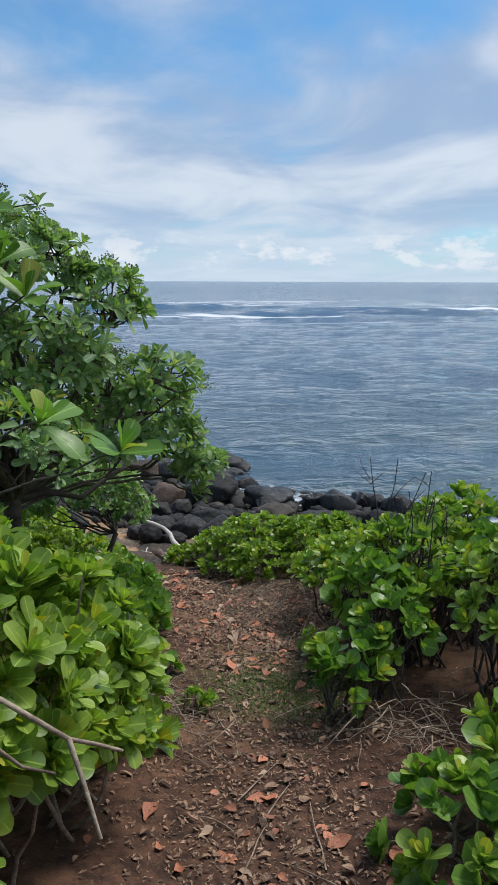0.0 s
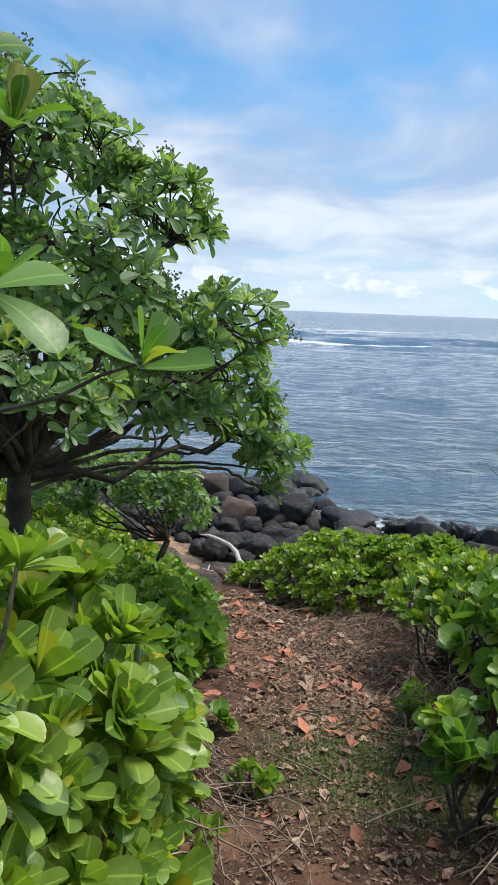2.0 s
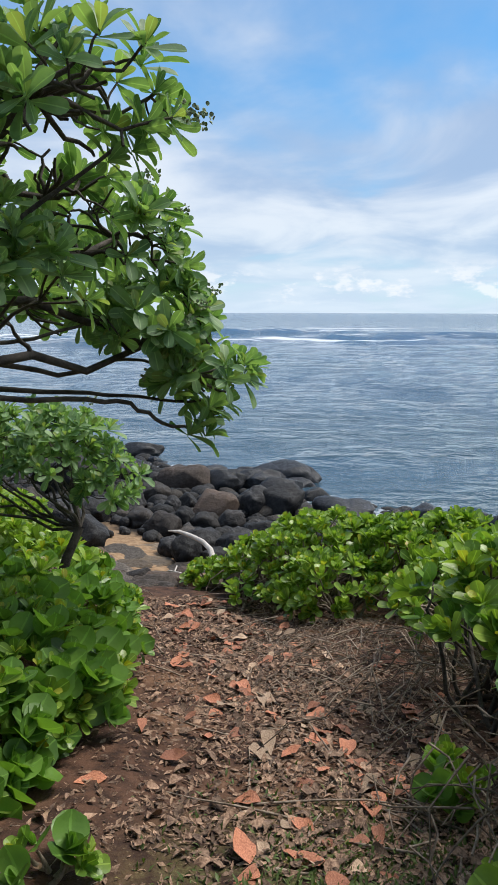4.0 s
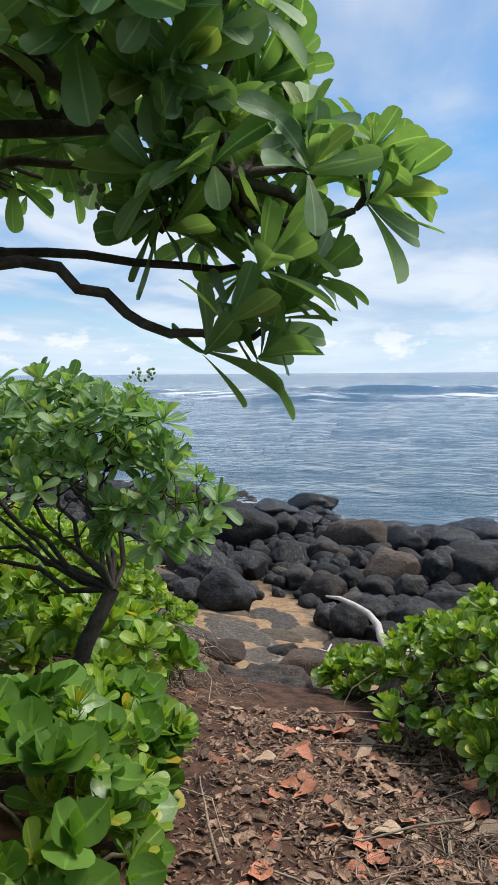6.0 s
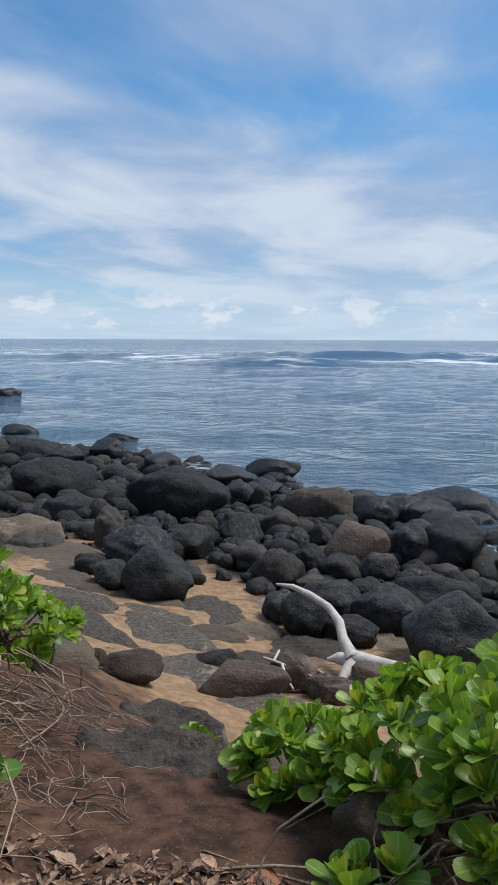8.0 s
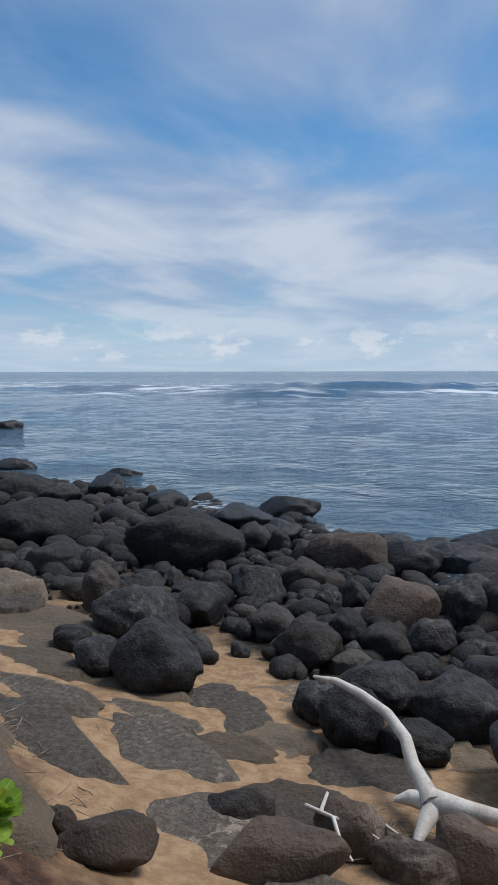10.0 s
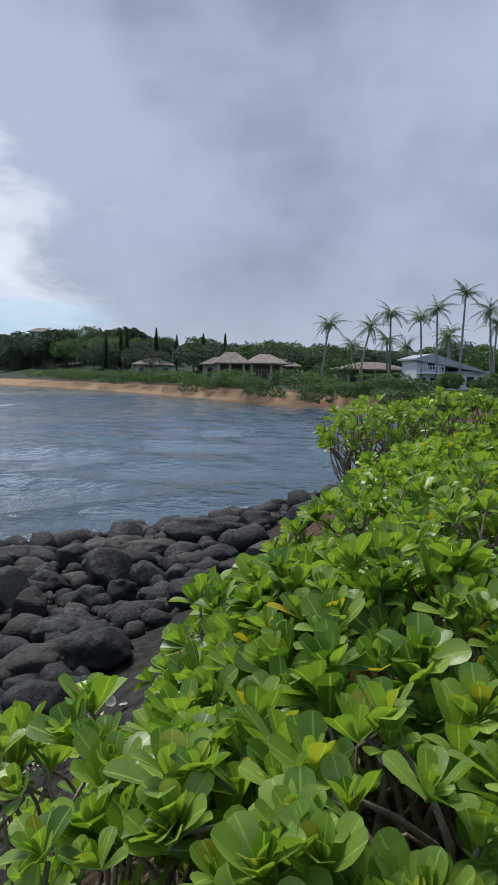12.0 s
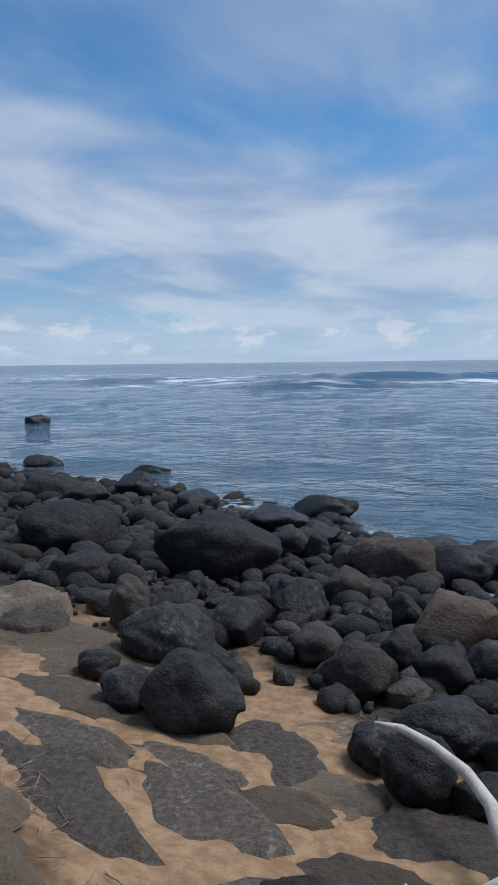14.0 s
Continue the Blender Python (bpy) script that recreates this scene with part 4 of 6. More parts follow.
RS = random.Random(31)
FLAT = "flat grey shelf rock bedded in orange sand"
for x, y, wide, deep, turn in ((-1.45, 16.0, 1.0, 0.62, -12), (-0.78, 15.6, 0.62, 0.4, 5), (-1.66, 14.95, 1.25, 0.55, -32), (-0.03, 15.2, 0.95, 0.6, 10), (-3.0, 15.45, 1.3, 0.35, -8), (-4.2, 17.2, 1.6, 1.1, 20), (-3.5, 16.2, 1.2, 0.5, 0), (-0.5, 14.6, 0.9, 0.35, 14), (-2.6, 13.9, 1.1, 0.45, -30), (-1.1, 15.25, 0.7, 0.34, 0)):
    slab(RS, x, y, wide * 1.2, deep * 1.65, 0.06, turn, M_GREYROCK, FLAT)
for x, y, wide, deep, turn in ((-2.3, 16.1, 1.1, 0.45, -5), (-2.5, 14.6, 1.6, 0.5, -28), (-1.0, 13.9, 1.0, 0.5, 10), (-3.8, 14.6, 1.6, 0.7, -25), (-2.0, 13.2, 1.2, 0.5, -30), (-1.9, 15.5, 0.9, 0.28, -15), (-0.9, 16.6, 0.9, 0.4, 10), (0.5, 15.9, 0.8, 0.4, 0), (-3.2, 13.6, 1.3, 0.5, -35), (-4.9, 15.9, 1.5, 0.8, -10), (-0.1, 13.3, 0.9, 0.5, 0), (-2.9, 16.9, 1.0, 0.4, 8)):
    slab(RS, x, y, wide * 1.2, deep * 1.65, 0.07, turn, M_GREYROCK, FLAT)
for x, y, wide, deep, turn in ((2.75, 13.9, 1.9, 1.0, -20), (3.6, 13.2, 1.3, 0.85, -25), (2.9, 12.9, 0.9, 1.0, 30), (4.4, 12.3, 1.4, 0.8, -20), (2.2, 13.2, 0.8, 0.6, 0)):
    slab(RS, x, y, wide, deep, 0.09, turn, M_GREYROCK, "tan and grey shelf rock with sand in its cracks")
for x, y, wide, deep, high, turn in ((-5.2, 18.4, 1.5, 1.1, 0.3, 20), (-4.6, 17.9, 1.0, 0.8, 0.2, -10), (-3.6, 15.0, 0.8, 0.5, 0.12, 30)):
    slab(RS, x, y, wide, deep, high, turn, M_GREYROCK, "pitted brown-grey ledge of old lava", 0.1)

# dark bedrock hump where the path drops to the sand
for x, y, wide, deep, high, turn in ((0.0, 10.75, 0.8, 0.45, 0.16, -15), (-0.45, 12.2, 0.85, 0.5, 0.2, -5), (0.25, 11.7, 0.7, 0.5, 0.15, 30)):
    slab(RS, x, y, wide, deep, high, turn, M_BROWNROCK, "dark rough bedrock hump at the foot of the path", 0.5)
under = thing("boulder", 0.98, 10.22, 2.12, "dark brown rough rock under the edge of a bush", "boulder", "", RB.choice(BROWNS))
under.scale, under.rotation_euler = (0.36, 0.32, 0.36), (0, 0, 0.4)

white_rock = thing("splashed_rock", 1.78, 13.75, 0.78, "jagged dark rock splashed all over with white", "rock", "", stone_mesh(RS, "splashed_rock", M_LICHEN, 4, 0.35, 1.0))
white_rock.scale, white_rock.rotation_euler = (0.40, 0.3, 0.66), (0.3, 0.15, 0.2)


def driftwood():
    rng = random.Random(4)
    ob = thing("driftwood", 0.44, 14.55, lie1(0.44, 14.55), "bleached white driftwood branch lying across dark boulders", "driftwood")
    o = ob.location
    trunk = [(-0.52, 15.78, 1.0), (-0.33, 15.74, 1.0), (-0.12, 15.64, 0.96), (0.1, 15.42, 0.93), (0.25, 15.16, 0.88), (0.31, 14.95, 0.8), (0.4, 14.72, 0.77), (0.46, 14.55, 0.75)]
    s = Soup()
    s.add(*tube([Vector(p) - o for p in trunk], [0.012, 0.03, 0.036, 0.04, 0.045, 0.05, 0.06, 0.085], 9))
    part("branch", s.mesh("branch", M_DRIFT), ob)
    for pts, r in ((((0.44, 14.6, 0.76), (0.66, 14.52, 0.78), (0.92, 14.5, 0.76), (1.1, 14.54, 0.74)), (0.085, 0.06, 0.05, 0.025)), (((0.44, 14.62, 0.74), (0.3, 14.68, 0.72), (0.2, 14.66, 0.7)), (0.07, 0.05, 0.015)), (((0.45, 14.56, 0.74), (0.4, 14.42, 0.7), (0.36, 14.3, 0.66)), (0.07, 0.05, 0.03))):
        s = Soup()
        s.add(*tube([Vector(p) - o for p in pts], r, 8))
        part("root", s.mesh("root", M_DRIFT), ob)
    twig = thing("driftwood", -0.05, 14.1, lie1(-0.05, 14.1), "thin forked white driftwood twig on dark stones", "driftwood")
    o = twig.location
    for pts in (((-0.3, 14.2, 0.86), (-0.12, 14.12, 0.86), (0.05, 14.12, 0.82), (0.2, 14.06, 0.78)), ((-0.12, 14.12, 0.86), (-0.06, 14.0, 0.8), (0.02, 13.92, 0.74)), ((-0.2, 14.15, 0.86), (-0.18, 14.3, 0.9)), ((0.0, 14.3, 0.84), (0.12, 14.26, 0.8), (0.26, 14.2, 0.76))):
        s = Soup()
        s.add(*tube([Vector(p) - o for p in pts], [0.014 - 0.003 * i for i in range(len(pts))], 6))
        part("twig", s.mesh("twig", M_DRIFT), twig)
    for a, b, r in (((1.35, 14.35), (1.18, 14.62), 0.022), ((1.0, 14.42), (1.3, 14.48), 0.014), ((0.7, 14.95), (1.0, 15.05), 0.012)):
        stick = thing("stick", a[0], a[1], lie1(*a) + r, "short weathered grey stick on the sand", "stick", "sticks on the sand")
        s = Soup()
        s.add(*bent(rng, (0, 0, 0), (b[0] - a[0], b[1] - a[1], lie1(*b) - lie1(*a) + 0.03), 0.05, 4, r, r * 0.6, 6))
        part("wood", s.mesh("stick", M_TWIG), stick)


driftwood()


def wrack():
    rng = random.Random(14)
    s = Soup()
    for k in range(420):
        cx, cy, r = rng.choice(((0.75, 14.85, 0.35), (-0.6, 16.9, 0.3), (-1.9, 13.4, 0.7), (0.2, 14.35, 0.4), (-2.6, 14.4, 0.7)))
        x, y = cx + rng.gauss(0, r * 0.5), cy + rng.gauss(0, r * 0.4)
        a, l = rng.uniform(0, 6.28), rng.uniform(0.06, 0.22)
        z = lie1(x, y) + rng.uniform(0.005, 0.05)
        s.add(*bent(rng, (x, y, z), (x + l * math.cos(a), y + l * math.sin(a), z + rng.uniform(-0.01, 0.02)), 0.12, 3, 0.004, 0.002, 4))
    tagged(new("washed_up_twigs", s.mesh("washed_up_twigs", M_TWIG)), "brown twigs and dry seaweed washed up on the sand", "twigs", kind="stuff")
    s = Soup()
    for k in range(260):
        x, y = rng.gauss(5.6, 0.35), rng.gauss(11.3, 0.25)
        v, f, uv = disc_leaf(rng.uniform(0.03, 0.09), 0.5)
        s.add(moved(v, pose(x, y, lie1(x, y) + 0.06, rng.uniform(-60, 60), rng.uniform(-60, 60), rng.uniform(0, 360))), f, uv)
    tagged(new("coral_rubble", s.mesh("coral_rubble", M_CORAL)), "pale broken coral rubble between the rocks", "rubble", kind="stuff")


wrack()

# ---- plants on the bank ----
NAU = (("naupaka", 1.0),)
bush("naupaka_bush", "dense bright green beach naupaka bush beside the path", "bush",
     [(-0.35, 2.8, 4.45, 0.95, 0.75, 0.9), (0.02, 3.55, 4.0, 0.72, 0.75, 0.78), (0.08, 4.45, 3.5, 0.6, 0.65, 0.6), (-1.5, 3.8, 4.35, 1.1, 1.1, 0.95), (-0.5, 1.75, 4.5, 0.8, 0.7, 0.75), (-1.6, 2.2, 4.5, 1.0, 0.9, 0.9), (-0.6, 5.2, 3.5, 0.7, 0.7, 0.6)],
     1500, NAU, 1.12, 300, (0.6, 3.0), 101, 140, 0.35)
bush("mixed_shrub", "low tangle of sea grape and naupaka leaves beside the path", "bush",
     [(0.12, 6.85, 2.9, 0.48, 0.55, 0.42), (0.12, 7.75, 2.75, 0.42, 0.5, 0.4), (-0.15, 7.3, 2.9, 0.5, 0.75, 0.48), (0.0, 8.3, 2.65, 0.36, 0.5, 0.34), (-0.9, 6.6, 3.1, 0.8, 0.9, 0.5), (0.0, 6.2, 2.95, 0.42, 0.6, 0.36)],
     700, (("grape", 0.5), ("small", 0.5)), 1.0, 280, (0.8, 7.0), 102, 60, 0.5)
bush("naupaka_bush", "low green naupaka bush at the end of the path", "bush",
     [(1.75, 10.0, 2.45, 0.75, 0.75, 0.52), (1.25, 10.5, 2.2, 0.55, 0.5, 0.4), (2.6, 9.6, 2.5, 0.8, 0.8, 0.58), (1.7, 9.3, 2.4, 0.45, 0.45, 0.42), (0.66, 10.72, 2.02, 0.3, 0.3, 0.2)],
     560, NAU, 0.82, 290, (0.8, 10.0), 103, 190, 0.12, floor=0.0)
hedge = bush("naupaka_bush", "low green naupaka hedge along the top of the bank", "bush",
     [(1.75, 10.8, 2.15, 0.55, 0.5, 0.42), (1.3, 11.15, 1.85, 0.4, 0.4, 0.35), (2.45, 10.75, 2.15, 0.65, 0.55, 0.45), (1.9, 11.2, 1.85, 0.5, 0.4, 0.38), (2.35, 10.35, 2.3, 0.62, 0.6, 0.48), (3.4, 9.75, 2.35, 0.85, 0.7, 0.55), (4.7, 9.1, 2.4, 0.9, 0.75, 0.55), (3.5, 8.9, 2.55, 0.9, 0.8, 0.55), (4.6, 8.4, 2.6, 0.9, 0.9, 0.55), (3.3, 8.1, 2.75, 0.8, 0.8, 0.5), (2.5, 8.4, 2.65, 0.6, 0.6, 0.45), (5.8, 8.4, 2.4, 0.9, 0.8, 0.62), (4.6, 7.4, 2.8, 1.0, 0.9, 0.6), (3.0, 10.5, 1.75, 0.8, 0.5, 0.45), (4.3, 10.0, 1.75, 0.9, 0.5, 0.45), (2.35, 11.35, 1.85, 0.48, 0.36, 0.38)],
     1000, NAU, 0.85, 290, (1.6, 10.0), 104, 520, 0.06, floor=0.0)
RW = random.Random(91)
for p in ((2.78, 9.51, 2.96), (2.54, 9.44, 2.95), (2.64, 9.70, 2.84), (2.47, 9.81, 2.78), (2.60, 9.57, 2.86), (2.24, 9.77, 2.78)):
    s = Soup()
    for k in range(7):
        v, f, uv = blade(RW.uniform(0.08, 0.13), 0.035, True, 0.9, 0.8, 5)
        s.add(moved(v, pose(0, 0, 0, RW.uniform(-40, 40), RW.uniform(60, 100), k * 51)), f, uv)
    part("withered_whorl", s.mesh("withered_whorl", M_DEADLEAF), hedge, "withered yellow-brown hanging leaves", Matrix.Translation(Vector(p) - hedge.location), "stuff")
bush("naupaka_bush", "thick green naupaka hedge sloping to the shore rocks", "bush",
     [(7.0, 7.9, 2.4, 1.2, 0.9, 0.66), (8.6, 7.0, 2.35, 1.2, 0.9, 0.7), (6.2, 6.4, 2.8, 1.3, 1.2, 0.65), (10.5, 6.0, 2.3, 1.4, 1.2, 0.75), (12.6, 5.2, 2.1, 1.5, 1.2, 0.8), (9.0, 5.0, 2.8, 1.6, 1.4, 0.8), (15.0, 4.2, 2.0, 1.7, 1.3, 0.8), (6.4, 8.9, 1.75, 1.1, 0.5, 0.5), (8.3, 8.1, 1.7, 1.2, 0.5, 0.5)],
     1700, NAU, 0.95, 120, (4.0, 8.0), 105, 200, 0.2)
bush("sea_grape_bush", "dark hollow bush of sea grape and naupaka over bare stems", "bush",
     [(2.75, 6.1, 3.55, 0.7, 0.8, 0.55), (2.5, 7.2, 3.1, 0.65, 0.7, 0.5), (3.6, 6.6, 3.55, 0.9, 1.0, 0.7), (3.5, 5.0, 3.7, 0.9, 0.9, 0.75)],
     430, (("grape", 0.45), ("naupaka", 0.55)), 1.05, 240, (1.6, 5.4), 106, 260, 0.1, stem_mat=M_BARK, floor=0.12)
bush("sea_grape_bush", "low sea grape plant with round leaves at the path side", "bush",
     [(2.2, 3.0, 3.45, 0.45, 0.5, 0.42), (2.9, 3.4, 3.6, 0.6, 0.6, 0.5)],
     130, (("grape", 0.7), ("naupaka", 0.3)), 1.1, 130, (1.6, 3.0), 107, 30, 0.4)
bush("sea_grape_bush", "low sprawling sea grape with round yellowing leaves by the path", "bush",
     [(1.95, 4.75, 3.42, 0.32, 0.4, 0.26), (2.35, 5.05, 3.6, 0.4, 0.4, 0.36), (2.3, 5.6, 3.6, 0.4, 0.45, 0.42)],
     95, (("grape", 0.85), ("naupaka", 0.15)), 1.0, 95, (1.8, 4.8), 117, 40, 0.3, stem_mat=M_BARK)
bush("naupaka_bush", "small bright green naupaka bush above the sand", "bush",
     [(-1.75, 11.4, 2.2, 0.7, 0.7, 0.62), (-1.5, 12.2, 1.75, 0.45, 0.45, 0.35), (-2.6, 11.6, 2.35, 0.8, 0.8, 0.6), (-1.4, 10.4, 2.35, 0.5, 0.5, 0.4)],
     420, NAU, 0.95, 200, (-0.8, 11.6), 108, 90, 0.4)
for k, (x, y, r) in enumerate(((1.02, 9.75, 0.2), (0.85, 5.05, 0.1), (0.6, 5.6, 0.12), (2.05, 5.5, 0.2), (-0.32, 10.0, 0.12), (0.05, 11.2, 0.1), (1.3, 9.55, 0.18), (0.55, 4.4, 0.2), (1.95, 6.3, 0.18))):
    bush("seedling", "small green seedling plant at the edge of the path", "plant", [(x, y, lie1(x, y) + r * 0.5, r, r, r * 0.7)], 5 + int(32 * r), (("naupaka", 0.5), ("grape", 0.5)), 0.75, 40, (x, y), 200 + k, 6, 0.1, group="seedlings by the path")
bush("rambling_shrub", "sprawling half-bare shrub with brown twigs above the rocks", "bush",
     [(10.0, 7.6, 2.75, 0.95, 0.8, 0.62), (9.6, 6.7, 2.9, 0.9, 0.8, 0.6), (10.9, 6.9, 2.6, 0.9, 0.9, 0.7), (9.2, 5.9, 2.95, 0.8, 0.7, 0.6)], 420, (("small", 1.0),), 1.3, 150, (9, 8), 110, 260, 0.15, stem_mat=M_TWIG)


def tree(name, label, foot, fork, blobs, count, size, seed, singles, near, trunk_r, limbs=14, flowers=40, floor=-0.15, sweeps=(), hanging=0):
    """A crooked seaside tree: trunk, limbs to each part of the crown, twigs to each shoot."""
    rng = random.Random(seed)
    ob = thing(name, *foot, label, "tree")
    o = ob.location
    places = shell_points(rng, blobs, count, (0.84, 1.0), floor)
    knots = []
    trunk = Soup()
    foot, fork = Vector(foot), Vector(fork)
    trunk.add(*bent(rng, foot - Vector((0, 0, 0.1)) - o, fork - o, 0.07, 8, trunk_r, trunk_r * 0.7, 10))
    part("trunk", trunk.mesh("trunk", M_BARK), ob)
    hubs = shell_points(rng, blobs, limbs, (0.4, 0.68), -0.6)
    for p, _ in hubs:
        s = Soup()
        v, f = bent(rng, fork - o, p - o, 0.16, 7, trunk_r * 0.3, trunk_r * 0.13, 7)
        s.add(v, f)
        part("limb", s.mesh("limb", M_BARK), ob)
        knots += [Vector(v[i * 7:(i + 1) * 7].mean(0)) for i in range(3, 8)]
    ends = []
    for pts in sweeps:
        s = Soup()
        n = len(pts)
        way = []
        for i in range(n - 1):
            a, b, c, d = (Vector(pts[max(0, min(n - 1, i + k))]) for k in (-1, 0, 1, 2))
            for u in (0.0, 0.25, 0.5, 0.75):
                q = 0.5 * (2 * b + (c - a) * u + (2 * a - 5 * b + 4 * c - d) * u * u + (3 * b - a - 3 * c + d) * u ** 3)
                way.append(q - o + Vector((rng.uniform(-1, 1), rng.uniform(-1, 1), rng.uniform(-1, 1))) * 0.012)
        way.append(Vector(pts[-1]) - o)
        s.add(*tube(way, [trunk_r * (0.17 - 0.11 * i / (len(way) - 1)) for i in range(len(way))], 7))
        part("limb", s.mesh("limb", M_BARK), ob)
        ends += [(Vector(pts[-1]) + Vector((rng.uniform(-0.12, 0.12), rng.uniform(-0.12, 0.12), rng.uniform(-0.06, 0.12))), Vector((0.8, 0.3, 0.2))) for _ in range(6)]
    twigs = Soup()
    mids = []
    for p, out in shell_points(rng, blobs, count // 2, (0.4, 0.85), -0.7):
        k = min(knots, key=lambda q: (q - (p - o)).length)
        v, f = bent(rng, k, p - o, 0.22, 5, trunk_r * 0.12, trunk_r * 0.06, 5)
        twigs.add(v, f)
        mids += [Vector(v[i * 5:(i + 1) * 5].mean(0)) for i in (3, 4, 5)]
    for p, out in places:
        k = min(mids, key=lambda q: (q - (p - o)).length)
        twigs.add(*bent(rng, k, p - o, 0.15, 3, trunk_r * 0.06, trunk_r * 0.045, 4))
    part("twig_mass", twigs.mesh("twig_mass", M_BARK), ob, kind="stuff")
    heads = [q for q in places if q[1].z > -0.1]
    s = Soup()
    for p, out in rng.sample(heads, min(flowers, len(heads))):
        for _ in range(26):
            a = Vector((rng.uniform(-1, 1), rng.uniform(-1, 1), rng.uniform(0, 1))) * 0.05 + p + out * 0.08 - o
            v, f, uv = disc_leaf(0.016, 0.6)
            s.add(moved(v, Matrix.Translation(a) @ Euler((rng.uniform(0, 6), rng.uniform(0, 6), 0)).to_matrix().to_4x4()), f, uv)
    part("blossom", s.mesh("blossom", M_FLOWER), ob, "pale green-white clustered blossom", kind="stuff")
    dress(ob, rng, (("helio", 1.0),), places + ends + shell_points(rng, blobs[:hanging], 14 * hanging, (0.7, 1.0), -0.8), size, singles, near, 0.35)
    return ob


tree("heliotrope_tree", "spreading tree heliotrope with dark branches over the path", (-0.75, 6.0, lie1(-0.75, 6.0)), (-0.65, 5.95, 4.4),
     [(0.90, 7.45, 4.30, 0.31, 0.31, 0.22), (0.62, 7.4, 4.57, 0.4, 0.4, 0.31), (0.42, 7.32, 4.92, 0.46, 0.46, 0.4), (0.56, 6.35, 5.3, 0.44, 0.5, 0.33), (0.02, 6.4, 5.9, 0.54, 0.55, 0.48), (-0.75, 6.35, 6.32, 0.78, 0.75, 0.55), (0.15, 6.75, 5.1, 0.6, 0.5, 0.45), (0.1, 6.4, 4.75, 0.5, 0.45, 0.34), (-0.4, 6.2, 5.5, 0.8, 0.8, 0.7), (-1.7, 5.6, 5.6, 1.2, 1.2, 1.1), (-1.2, 4.5, 5.8, 0.7, 0.7, 0.7), (-0.9, 7.4, 5.2, 1.0, 0.9, 0.7), (-2.4, 7.0, 5.0, 1.2, 1.2, 1.0), (-0.5, 5.4, 4.9, 0.7, 0.6, 0.5), (-0.2, 7.8, 4.6, 0.7, 0.6, 0.36)],
     1350, 0.86, 301, 300, (1.0, 6.6), 0.10, 46, 200, -0.2,
     (((-0.65, 5.95, 4.3), (-0.3, 6.6, 4.3), (0.24, 7.2, 4.22), (0.53, 7.3, 4.19), (0.70, 7.35, 4.09), (0.82, 7.38, 4.06), (0.94, 7.42, 4.08)), ((-0.65, 5.95, 4.35), (-0.2, 6.7, 4.34), (0.24, 7.25, 4.25), (0.58, 7.35, 4.22), (0.88, 7.42, 4.2)), ((-0.65, 5.95, 4.4), (-0.1, 6.7, 4.45), (0.25, 7.1, 4.36), (0.5, 7.4, 4.4), (0.8, 7.45, 4.34)), ((-0.65, 5.95, 4.4), (-0.2, 6.5, 4.55), (0.1, 6.9, 4.5), (0.4, 7.15, 4.6)), ((-0.65, 5.95, 4.4), (0.0, 6.2, 4.7), (0.35, 6.3, 4.95), (0.7, 6.35, 5.2))), 2)
tree("heliotrope_tree", "small bushy tree heliotrope with a forked trunk", (-0.55, 8.6, lie1(-0.55, 8.6)), (-0.15, 8.85, 3.1),
     [(-0.45, 8.9, 3.62, 0.62, 0.55, 0.42), (0.0, 8.95, 3.4, 0.3, 0.36, 0.34), (-1.1, 9.2, 3.5, 0.6, 0.6, 0.45)],
     260, 0.72, 302, 200, (0.6, 8.5), 0.045, 12, 4, -0.2)
bush("naupaka_bush", "dense green undergrowth behind the small tree", "bush",
     [(-1.2, 8.3, 2.9, 0.8, 0.8, 0.5), (-2.2, 9.4, 2.9, 1.0, 1.0, 0.7), (-2.4, 7.6, 3.1, 1.0, 1.0, 0.7), (-0.6, 9.5, 2.5, 0.5, 0.5, 0.35)], 520, (("naupaka", 0.8), ("grape", 0.2)), 1.0, 80, (0.0, 8.5), 111, 80, 0.4)


